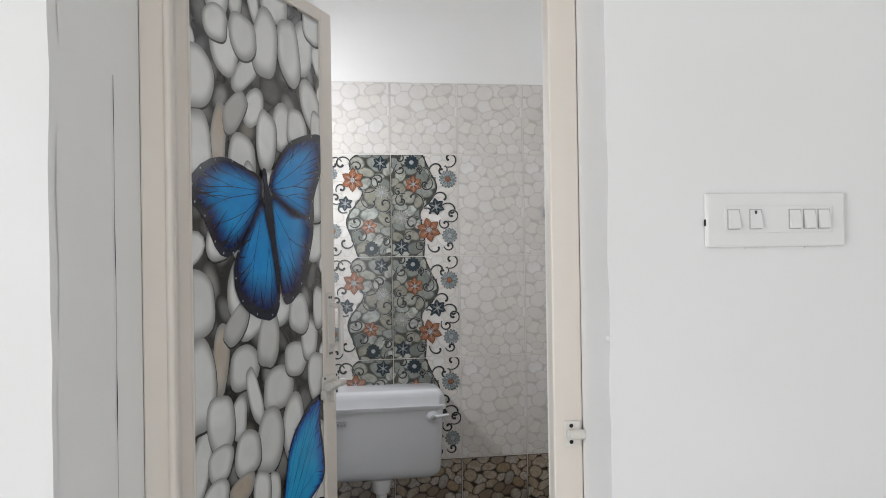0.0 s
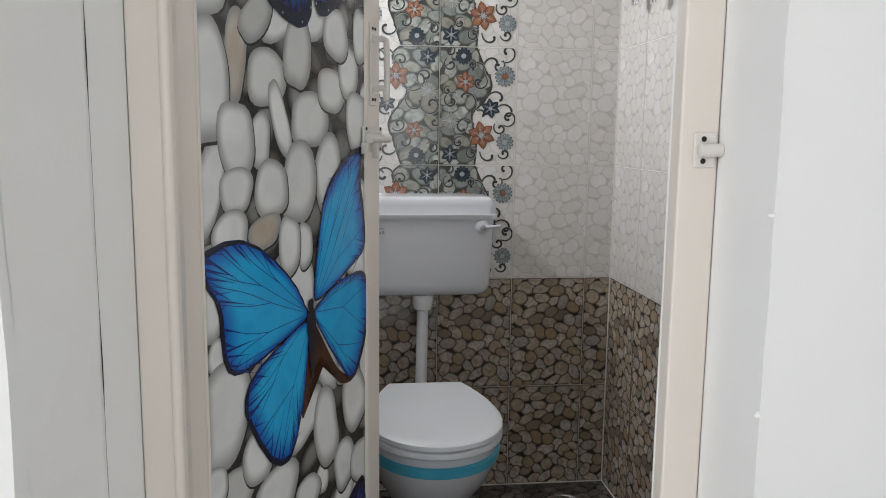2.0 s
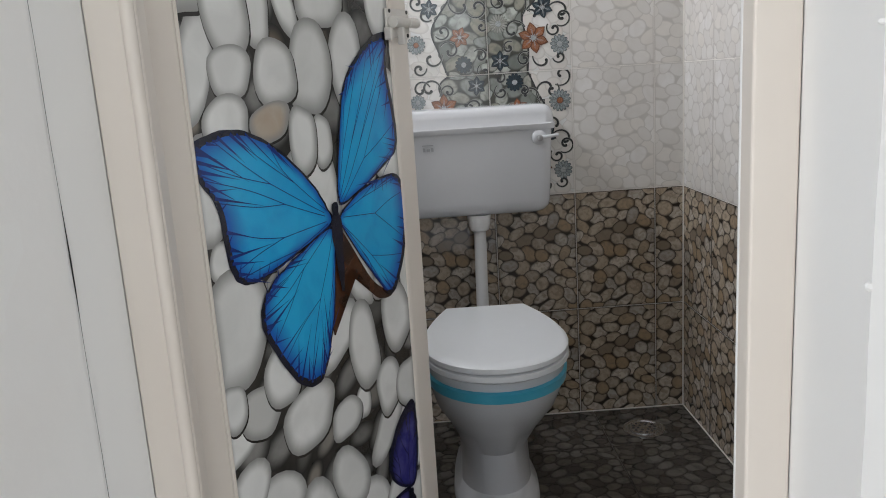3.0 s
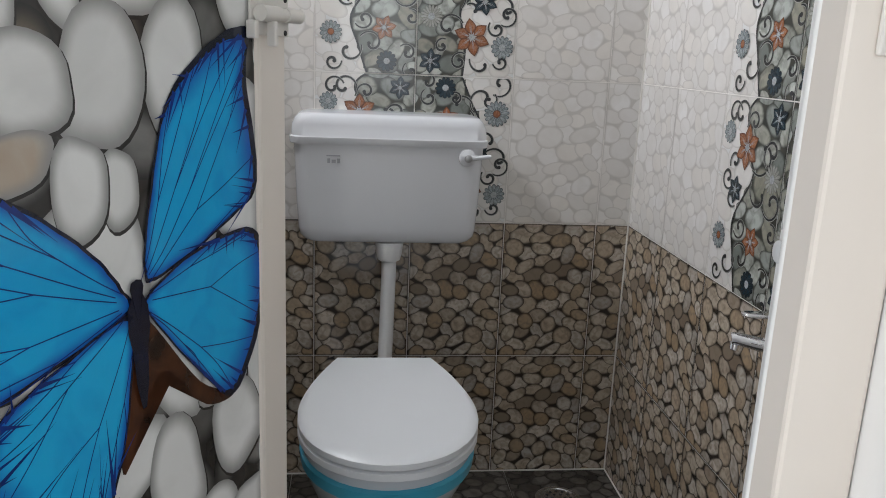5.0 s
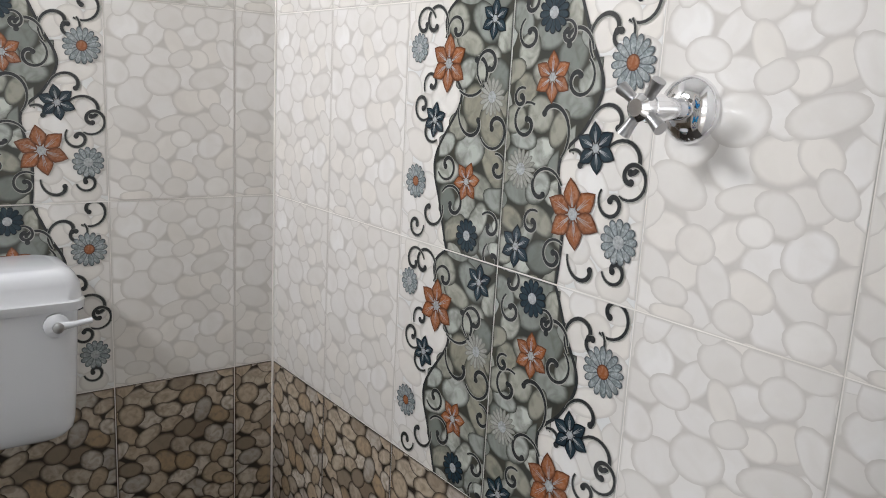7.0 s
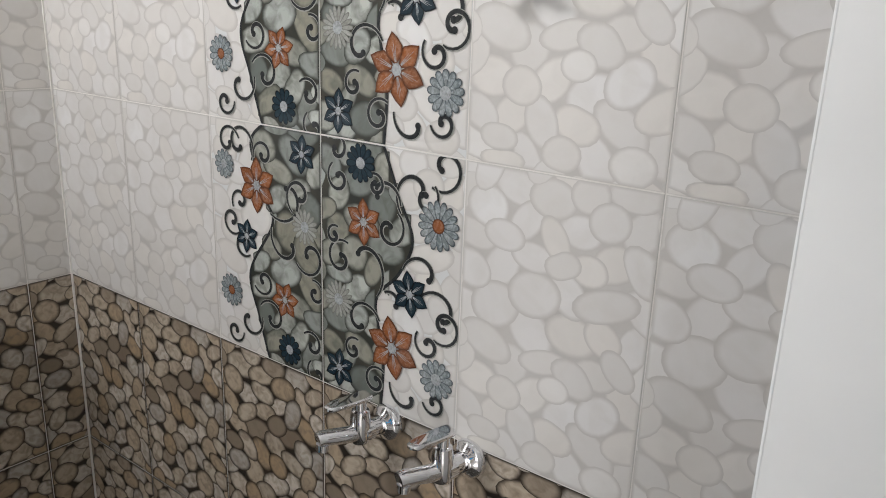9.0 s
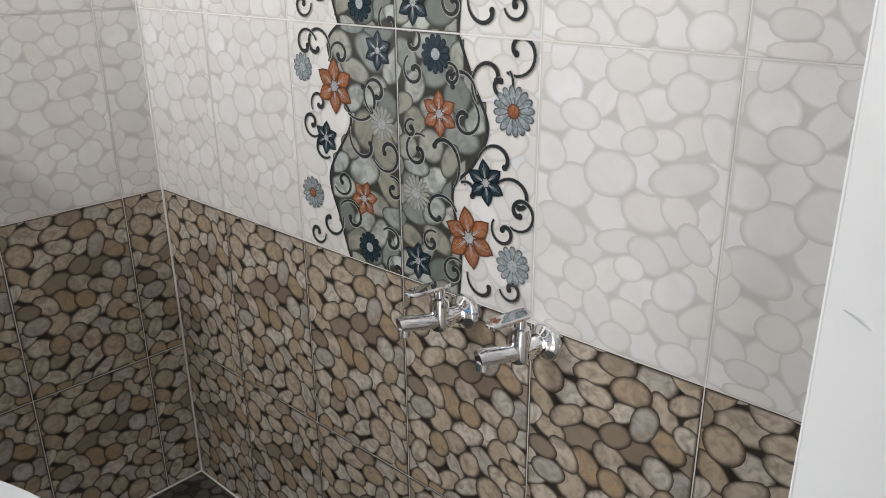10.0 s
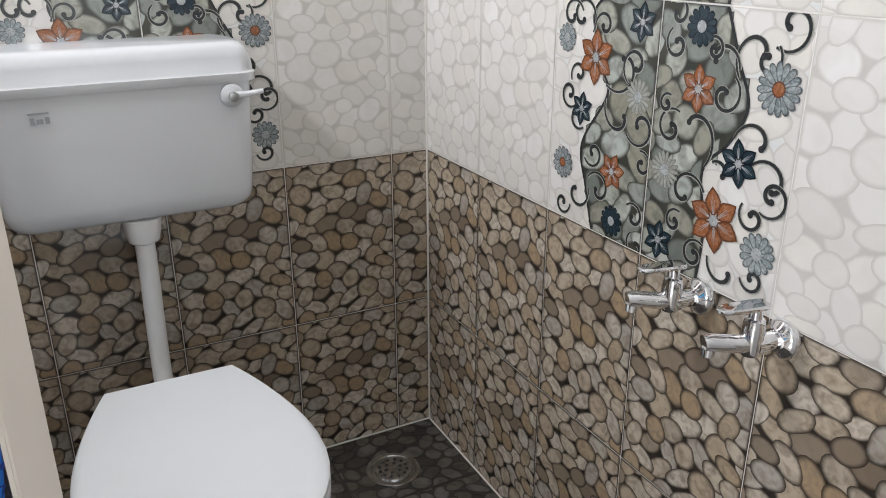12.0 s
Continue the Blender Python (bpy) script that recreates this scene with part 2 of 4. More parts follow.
def tube(points, radii, seg=14, bm=None):
    bm = bm or bmesh.new()
    pts = [Vector(p) for p in points]
    rings, side = [], None
    for i, p in enumerate(pts):
        d = (pts[min(i + 1, len(pts) - 1)] - pts[max(i - 1, 0)]).normalized()
        side = (side or d.orthogonal()) - d * d.dot(side or d.orthogonal())
        side.normalize()
        up = d.cross(side)
        r = radii[i] if isinstance(radii, (list, tuple)) else radii
        rings.append([bm.verts.new(p + r * (math.cos(a) * side + math.sin(a) * up)) for a in [math.tau * j / seg for j in range(seg)]])
    for p, q in zip(rings, rings[1:]):
        for i in range(seg):
            bm.faces.new((p[i], p[(i + 1) % seg], q[(i + 1) % seg], q[i]))
    bm.faces.new(rings[0][::-1])
    bm.faces.new(rings[-1])
    bmesh.ops.recalc_face_normals(bm, faces=bm.faces[:])
    return bm


def loft(outlines, bm=None):
    """Closed outlines of equal length, skinned one to the next and capped."""
    bm = bm or bmesh.new()
    rings = [[bm.verts.new(p) for p in o] for o in outlines]
    n = len(rings[0])
    for p, q in zip(rings, rings[1:]):
        for i in range(n):
            bm.faces.new((p[i], p[(i + 1) % n], q[(i + 1) % n], q[i]))
    bm.faces.new(rings[0][::-1])
    bm.faces.new(rings[-1])
    bmesh.ops.recalc_face_normals(bm, faces=bm.faces[:])
    return bm


def empty(name, at=(0, 0, 0), rz=0):
    ob = new(name)
    ob.matrix_world = pose(*at, 0, 0, rz)
    return ob


# ---- printed motifs, drawn in a plane (x right, y up, z towards the viewer) ----


def clip(poly, a, b, c):
    """The part of a polygon where a x + b y <= c."""
    out = []
    for p, q in zip(poly, poly[1:] + poly[:1]):
        dp, dq = a * p[0] + b * p[1] - c, a * q[0] + b * q[1] - c
        if dp <= 0:
            out.append(p)
        if dp * dq < 0:
            t = dp / (dp - dq)
            out.append((p[0] + t * (q[0] - p[0]), p[1] + t * (q[1] - p[1])))
    return out


def rounded(poly, times=2, cut=0.25):
    for _ in range(times):
        poly = [v for p, q in zip(poly, poly[1:] + poly[:1]) for v in ((p[0] + cut * (q[0] - p[0]), p[1] + cut * (q[1] - p[1])), (p[0] + (1 - cut) * (q[0] - p[0]), p[1] + (1 - cut) * (q[1] - p[1])))]
    return poly


def blob(poly, mid, scale, order=2, n=20):
    """A smooth stone outline inside a convex cell: its radius by direction, kept to the low waves."""
    edges = []
    for p, q in zip(poly, poly[1:] + poly[:1]):
        nx, ny = q[1] - p[1], p[0] - q[0]
        l = math.hypot(nx, ny)
        if l > 1e-9:
            edges.append((nx / l, ny / l, abs((p[0] - mid[0]) * nx / l + (p[1] - mid[1]) * ny / l)))
    rs = []
    for i in range(n):
        c, s_ = math.cos(math.tau * i / n), math.sin(math.tau * i / n)
        rs.append(min([d / (a * c + b * s_) for a, b, d in edges if a * c + b * s_ > 1e-6] or [0.01]))
    wave = np.fft.rfft(rs)
    wave[order + 1:] = 0
    rs = np.fft.irfft(wave, n)
    return [(mid[0] + scale * float(r) * math.cos(math.tau * i / n), mid[1] + scale * float(r) * math.sin(math.tau * i / n)) for i, r in enumerate(rs)]


def pebbles(w, h, n, seed, shrink=0.9, flat=1.25):
    """Rounded stones that pack a w x h field: (middle, outline) pairs."""
    rnd = random.Random(seed)
    rim = 0.9 * math.sqrt(w * h / n)
    full_w, full_h = w, h
    n = round(n * (w + 2 * rim) * (h + 2 * rim) / (w * h))
    w, h = w + 2 * rim, h + 2 * rim
    pts = []
    while len(pts) < n:
        best, far = None, -1.0
        for _ in range(9):
            c = (rnd.uniform(0, w), rnd.uniform(0, h))
            d = min([((c[0] - p[0]) / flat) ** 2 + (c[1] - p[1]) ** 2 for p in pts] + [1.0])
            d = min(d, (3.0 * min(c[0], w - c[0])) ** 2, (3.0 * min(c[1], h - c[1])) ** 2)
            if d > far:
                best, far = c, d
        pts.append(best)
    for turn in range(2):
        cells = []
        for i, p in enumerate(pts):
            cell = [(0, 0), (w, 0), (w, h), (0, h)]
            near = sorted((q for q in pts if q is not p), key=lambda q: (q[0] - p[0]) ** 2 + (q[1] - p[1]) ** 2)[:18]
            for q in near:
                a, b = q[0] - p[0], q[1] - p[1]
                cell = clip(cell, a, b, (q[0] ** 2 + q[1] ** 2 - p[0] ** 2 - p[1] ** 2) / 2)
                if len(cell) < 3:
                    break
            cells.append(cell)
        mids = [(sum(v[0] for v in c) / len(c), sum(v[1] for v in c) / len(c)) if len(c) > 2 else p for c, p in zip(cells, pts)]
        if turn == 0:
            pts = [(0.5 * p[0] + 0.5 * m[0], 0.5 * p[1] + 0.5 * m[1]) for p, m in zip(pts, mids)]
    out = []
    for c, m in zip(cells, mids):
        if len(c) < 3:
            continue
        s = shrink * rnd.uniform(0.93, 1.03)
        if sum(p[0] * q[1] - q[0] * p[1] for p, q in zip(c, c[1:] + c[:1])) < 0:
            c = c[::-1]
        ring = blob(c, m, s)
        k, a0 = rnd.uniform(0.06, 0.30), rnd.uniform(-1.1, 1.1)
        ca, sa = math.cos(a0), math.sin(a0)
        turned = []
        for x, y in ring:
            u, v = (x - m[0]) * ca + (y - m[1]) * sa, (y - m[1]) * ca - (x - m[0]) * sa
            u, v = u * (1 + k), v * (1 - k)
            turned.append((m[0] + u * ca - v * sa - rim, m[1] + u * sa + v * ca - rim))
        for lim in ((1, 0, full_w - 0.001), (-1, 0, -0.001), (0, 1, full_h - 0.001), (0, -1, -0.001)):
            turned = clip(turned, *lim) if len(turned) > 2 else []
        if len(turned) > 3:
            out.append(((m[0] - rim, m[1] - rim), turned))
    return out


def shape(bm, ring, z, mat, shade=0.5, middle=None, rings=(0.55, 0.8)):
    """A filled outline, with the motif's own UV: middle to rim, and shade."""
    uv = bm.loops.layers.uv.get("motif") or bm.loops.layers.uv.new("motif")
    m = middle or (sum(p[0] for p in ring) / len(ring), sum(p[1] for p in ring) / len(ring))
    levels = [(0.0, [bm.verts.new((m[0], m[1], z))])]
    for s in (*rings, 1.0):
        levels.append((s, [bm.verts.new((m[0] + s * (p[0] - m[0]), m[1] + s * (p[1] - m[1]), z)) for p in ring]))
    n = len(ring)
    for (s0, a), (s1, b) in zip(levels, levels[1:]):
        for i in range(n):
            j = (i + 1) % n
            vs, rs = ((a[0], b[i], b[j]), (s0, s1, s1)) if len(a) == 1 else ((a[i], b[i], b[j], a[j]), (s0, s1, s1, s0))
            f = bm.faces.new(vs)
            f.material_index = mat
            for loop, r in zip(f.loops, rs):
                loop[uv].uv = (r, shade)


def strip(bm, line, width, z, mat, taper=True):
    """A ribbon along a line; width is a number, or one per point."""
    uv = bm.loops.layers.uv.get("motif") or bm.loops.layers.uv.new("motif")
    left, right = [], []
    for i, p in enumerate(line):
        a, b = line[max(i - 1, 0)], line[min(i + 1, len(line) - 1)]
        d = math.hypot(b[0] - a[0], b[1] - a[1]) or 1
        w = (width[i] if isinstance(width, list) else width) / 2
        nx, ny = -(b[1] - a[1]) / d * w, (b[0] - a[0]) / d * w
        left.append(bm.verts.new((p[0] + nx, p[1] + ny, z)))
        right.append(bm.verts.new((p[0] - nx, p[1] - ny, z)))
    for i in range(len(line) - 1):
        f = bm.faces.new((right[i], right[i + 1], left[i + 1], left[i]))
        f.material_index = mat
        for loop in f.loops:
            loop[uv].uv = (0.2, 0.5)


def spline(ctrl, steps=8, closed=False):
    n = len(ctrl)
    out = []
    for i in range(n if closed else n - 1):
        p0, p1, p2, p3 = [ctrl[(i + k) % n] if closed else ctrl[min(max(i + k, 0), n - 1)] for k in (-1, 0, 1, 2)]
        for s in range(steps):
            t = s / steps
            out.append(tuple(0.5 * (2 * b + (c - a) * t + (2 * a - 5 * b + 4 * c - d) * t * t + (3 * b - a - 3 * c + d) * t ** 3) for a, b, c, d in zip(p0, p1, p2, p3)))
    if not closed:
        out.append(tuple(ctrl[-1]))
    return out


def scroll(bm, start, middle, turns, z, mat, width=0.0042, hand=1, tail=0.18):
    """A stem that leaves start and curls up round middle, with a thick end."""
    r0 = math.hypot(start[0] - middle[0], start[1] - middle[1])
    a0 = math.atan2(start[1] - middle[1], start[0] - middle[0])
    n = int(18 * turns) + 6
    line = [(middle[0] + r0 * (1 - (1 - tail) * (i / n)) * math.cos(a0 + hand * math.tau * turns * i / n), middle[1] + r0 * (1 - (1 - tail) * (i / n)) * math.sin(a0 + hand * math.tau * turns * i / n)) for i in range(n + 1)]
    widths = [width * (0.55 + 0.9 * (i / n) ** 0.8) for i in range(n + 1)]
    strip(bm, [(x + 0.0005, y - 0.0004) for x, y in line], [w + 0.0022 for w in widths], z - 0.000005, 8)
    strip(bm, line, widths, z, mat)
    e = line[-1]
    shape(bm, [(e[0] + width * 0.95 * math.cos(a), e[1] + width * 0.95 * math.sin(a)) for a in [math.tau * i / 10 for i in range(10)]], z + 0.00005, mat, rings=())


def flower(bm, at, radius, petals, mat, centre_mat, z, turn=0.0, slim=0.5, core=0.2, blunt=False):
    for i in range(petals):
        a = turn + math.tau * i / petals
        ca, sa = math.cos(a), math.sin(a)
        prof = ((0.14, 0.02), (0.4, slim * 0.62), (0.72, slim * 0.85), (0.92, slim * 0.66), (1.0, slim * 0.25)) if blunt else ((0.12, 0.03), (0.38, slim * 0.75), (0.58, slim * 0.85), (0.8, slim * 0.5), (1.0, 0.0))
        half = math.pi / petals
        up = [(r * radius, w * radius * math.tan(half) * 1.25 if petals < 8 else w * radius * math.tan(half) * 1.9) for r, w in prof]
        ring = [(x, y) for x, y in up] + [(x, -y) for x, y in up[::-1]]
        shape(bm, [(at[0] + x * ca - y * sa, at[1] + x * sa + y * ca) for x, y in ring], z + 0.00004 * (i % 2), mat, shade=(i * 0.37) % 1, rings=(0.6,))
        if petals < 8:
            for off, l in ((-0.10, 0.62), (0.0, 0.78), (0.10, 0.62)):
                line = [(at[0] + r * radius * ca - off * r * radius * sa, at[1] + r * radius * sa + off * r * radius * ca) for r in (0.2, 0.45, l)]
                strip(bm, line, [0.0010, 0.0007, 0.0003], z + 0.00012, centre_mat)
    shape(bm, [(at[0] + core * radius * math.cos(t), at[1] + core * radius * math.sin(t)) for t in [math.tau * k / 14 for k in range(14)]], z + 0.0002, centre_mat, rings=(0.6,))

# ---- structure ----
TILE_W, TILE_H = 0.25, 0.375
DADO, MID = 0.728, 0.353
ROOM_L, INNER = -1.30, -1.461
FRAME_Y, FACE = -1.62, -1.78
JAMB_R, JAMB_L = -0.477, -1.079
STEP_Y = -1.59
TOP, CEIL = 2.119, 2.65


def prism(plan, z0, z1, bm=None):
    return loft([[(x, y, z0) for x, y in plan], [(x, y, z1) for x, y in plan]], bm)


def structure(name, bm, mat, label, bevel=0.0):
    return tagged(finish(name, bm, mat, bevel=bevel), label, name.rsplit("_", 1)[0] if name[-1].isdigit() else name.split("_")[0], kind="structure")


front = prism([(-4.0, FACE), (-1.212, FACE), (-1.1305, FRAME_Y), (-1.1305, INNER), (-4.0, INNER)], 0, CEIL)
prism([(-0.438, FACE), (1.6, FACE), (1.6, INNER), (-0.4055, INNER), (-0.4262, FRAME_Y)], 0, CEIL, front)
box(front, -1.212, -0.4055, FACE, INNER, 2.115, CEIL)
bmesh.ops.subdivide_edges(front, edges=[e for e in front.edges if abs(e.verts[0].co.z - e.verts[1].co.z) > 2], cuts=40)
for v in front.verts:
    if -1.3 < v.co.x < -0.3 and 0.02 < v.co.z < 2.1 and v.co.y < FACE + 0.01:
        v.co.x += 0.0035 * noise.noise(Vector((v.co.x * 3, 0, v.co.z * 9)))
wall_front = structure("wall_front", front, PLASTER, "white painted plaster wall round the doorway, rough edges")
wall_back = structure("wall_back", boxes((ROOM_L - 0.12, 0.12, 0.008, 0.12, 0, CEIL)), PLASTER, "white wall behind the tiles of the toilet")
wall_right = structure("wall_right", boxes((0.008, 0.12, INNER, 0.008, 0, CEIL)), PLASTER, "white wall behind the tiles with the taps")
vy0, vy1, vz0, vz1 = -0.61, -0.10, 1.86, 2.12
wall_left = structure("wall_left", boxes((ROOM_L - 0.12, ROOM_L - 0.008, INNER, vy0, 0, CEIL), (ROOM_L - 0.12, ROOM_L - 0.008, vy1, 0.008, 0, CEIL), (ROOM_L - 0.12, ROOM_L - 0.008, vy0, vy1, 0, vz0), (ROOM_L - 0.12, ROOM_L - 0.008, vy0, vy1, vz1, CEIL)), PLASTER, "white wall with a high ventilator opening")
wy0, wy1, wz0, wz1 = -4.70, -3.00, 0.8, 2.15
structure("wall_room_left", boxes((-4.15, -4.0, -4.8, wy0, 0, CEIL), (-4.15, -4.0, wy1, INNER, 0, CEIL), (-4.15, -4.0, wy0, wy1, 0, wz0), (-4.15, -4.0, wy0, wy1, wz1, CEIL)), PLASTER, "white wall of the outer room with a window, out of view")
# this opening is added for the fill lamp behind the walk
structure("wall_room_back", boxes((-4.15, -1.05, -4.95, -4.8, 0, CEIL), (0.65, 1.75, -4.95, -4.8, 0, CEIL), (-1.05, 0.65, -4.95, -4.8, 0, wz0), (-1.05, 0.65, -4.95, -4.8, wz1, CEIL)), PLASTER, "white wall of the outer room with a window, out of view")
structure("wall_room_right", boxes((1.6, 1.75, -4.8, INNER, 0, CEIL)), PLASTER, "plain white wall of the outer room")
structure("ceiling", boxes((-4.15, 1.75, -4.95, 0.12, CEIL, CEIL + 0.1)), CEILING_PAINT, "white painted ceiling over both rooms")
structure("floor_room", boxes((-4.15, 1.75, -4.95, INNER, -0.08, 0.0)), ROOM_FLOOR, "pale tiled floor of the outer room")
floor = structure("floor", boxes((ROOM_L - 0.12, 0.12, INNER, 0.12, -0.08, -0.008)), GROUT, "dark pebble-patterned bathroom floor tiles with pale joints")

# plaster patch and crack on the splayed reveal beside the hinges
a, b = Vector((-1.212, FACE, 0)), Vector((-1.1305, FRAME_Y, 0))
out = Vector((b.y - a.y, -(b.x - a.x), 0)).normalized()
bm = bmesh.new()
rows = []
for i in range(90):
    z = 0.02 + i * 0.023
    l = 0.07 + 0.09 * noise.noise(Vector((1.3, 0, z * 5))) * 0.6 + 0.01 * noise.noise(Vector((9, 0, z * 30)))
    r = 0.66 + 0.008 * noise.noise(Vector((4, 2, z * 22)))
    rows.append([bm.verts.new(tuple((a + (b - a) * s + out * 0.0008) + Vector((0, 0, z)))) for s in (l, 0.3, 0.5, r)])
for p, q in zip(rows, rows[1:]):
    for i in range(3):
        bm.faces.new((p[i], p[i + 1], q[i + 1], q[i]))
part("plaster_patch", bm, PATCH, wall_front, "grey smeared filler plaster")
bm = bmesh.new()
pts = [(a + (b - a) * (0.675 + 0.008 * noise.noise(Vector((4, 2, z * 8)))) + out * 0.0015 + Vector((0, 0, z))) for z in [0.02 + i * 0.03 for i in range(59)]]
tube(pts, [0.0002 + 0.0011 * max(0, noise.noise(Vector((7, 0, p.z * 9)))) for p in pts], 6, bm)
part("crack", bm, HOLE, wall_front, "thin dark crack in the plaster")
for z, s in ((1.36, 0.004), (1.12, 0.003), (0.9, 0.005)):
    bm = lathe([(s, 0), (s * 0.8, 0.003), (s * 0.3, 0.005)], 7, "x", (-0.438, FACE + 0.004, z))
    part("plaster_lump", bm, PLASTER, wall_front)

# door frame
door_frame = tagged(empty("door_frame", (0, 0, 0)), "cream plastic door frame with a white rebate", "door frame", kind="structure")
FT = 2.06
for name, x0, x1 in (("jamb", JAMB_R, -0.4268), ("jamb", -1.130, JAMB_L)):
    part(name, boxes((x0, x1, FRAME_Y, STEP_Y, 0, FT)), CREAM, door_frame, bevel=0.003)
part("head", boxes((-1.130, -0.4268, FRAME_Y, STEP_Y, FT, 2.114)), CREAM, door_frame, bevel=0.003)
rebate = part("rebate", prism([(-0.4745, STEP_Y + 0.0005), (-0.4425, -1.53), (-0.4062, INNER - 0.0005), (-0.4245, STEP_Y + 0.0005)], 0, FT), FRAME_WHITE, door_frame, "white painted inner rebate", bevel=0.002)
part("rebate", boxes((-1.130, -1.122, STEP_Y + 0.0005, INNER - 0.0005, 0, FT)), FRAME_WHITE, door_frame, "white painted inner rebate", bevel=0.002)
part("rebate_bead", tube([(JAMB_R + 0.003, STEP_Y, 0.0), (JAMB_R + 0.003, STEP_Y, FT)], 0.004, 10), FRAME_WHITE, door_frame, smooth=True)
part("hinge_bead", tube([(JAMB_L - 0.008, FRAME_Y - 0.001, 0.0), (JAMB_L - 0.008, FRAME_Y - 0.001, FT)], 0.007, 12), CREAM, door_frame, smooth=True)
part("rubber_stop", lathe([(0.008, -0.004), (0.008, 0.0015), (0.006, 0.0025)], 18, "x", (-0.446, -1.534, 1.034)), GREY_RUBBER, door_frame, "small round grey stop", smooth=True)
part("scratch", tube([(-0.4207, -1.488, 1.040), (-0.4175, -1.482, 1.042), (-0.4127, -1.473, 1.043)], [0.0005, 0.0009, 0.0004], 6), GREY_RUBBER, rebate, "grey scuff mark")

# ---- tiles ----
FIELD = {"dark": pebbles(TILE_W, TILE_H, 60, 3, 1.15, 1.2), "pale": pebbles(TILE_W, TILE_H, 52, 8, 1.17, 1.15), "floor": pebbles(0.3, 0.3, 46, 5, 1.05, 1.2), "green": pebbles(TILE_W, TILE_H, 44, 11, 1.05, 1.1)}
MATS = {"dark": [DARK_BASE, DARK_STONE], "pale": [PALE_BASE, PALE_STONE], "floor": [FLOOR_BASE, FLOOR_STONE]}
DECOR_MATS = [PANEL_PALE, PALE_STONE, GREEN_BASE, GREEN_STONE, SCROLL, ORANGE, NAVY, DAISY, STONE_DAISY, SILVER]
EDGE_L = [(0.128, 0.375), (0.099, 0.342), (0.128, 0.268), (0.144, 0.226), (0.088, 0.139), (0.105, 0.07), (0.128, 0.0)]
EDGE_R = [(0.118, 0.375), (0.145, 0.313), (0.170, 0.257), (0.147, 0.206), (0.107, 0.159), (0.122, 0.08), (0.118, 0.0)]
made = {}


def slab(w, h):
    bm = boxes((0.0009, w - 0.0009, 0.0009, h - 0.0009, -0.006, 0.0))
    uv = bm.loops.layers.uv.new("motif")
    return bm


def tile_mesh(kind, w, h, low=0.0):
    """A glazed tile with its print; cut tiles keep the part from low upwards."""
    key = (kind, round(w, 3), round(h, 3), low)
    if key in made:
        return made[key]
    bm = slab(w, h)
    rnd = random.Random(kind)
    lift = 0.0003
    for m, ring in FIELD[kind]:
        ring = [(x, y - low) for x, y in ring]
        for lim in ((1, 0, w - 0.001), (-1, 0, -0.001), (0, 1, h - 0.001), (0, -1, -0.001)):
            ring = clip(ring, *lim) if len(ring) > 2 else ring
        shade = rnd.random()
        if len(ring) > 3:
            shape(bm, ring, lift, 1, shade)
            lift += 0.000004
    made[key] = store(kind, bm, MATS[kind])
    return made[key]


def store(name, bm, mats):
    me = bpy.data.meshes.new(name + "_tile")
    bm.normal_update()
    bm.to_mesh(me)
    bm.free()
    for m in mats:
        me.materials.append(m)
    return me


def edge_at(edge, y):
    line = spline(edge, 6)
    return min(line, key=lambda p: abs(p[1] - y))[0]


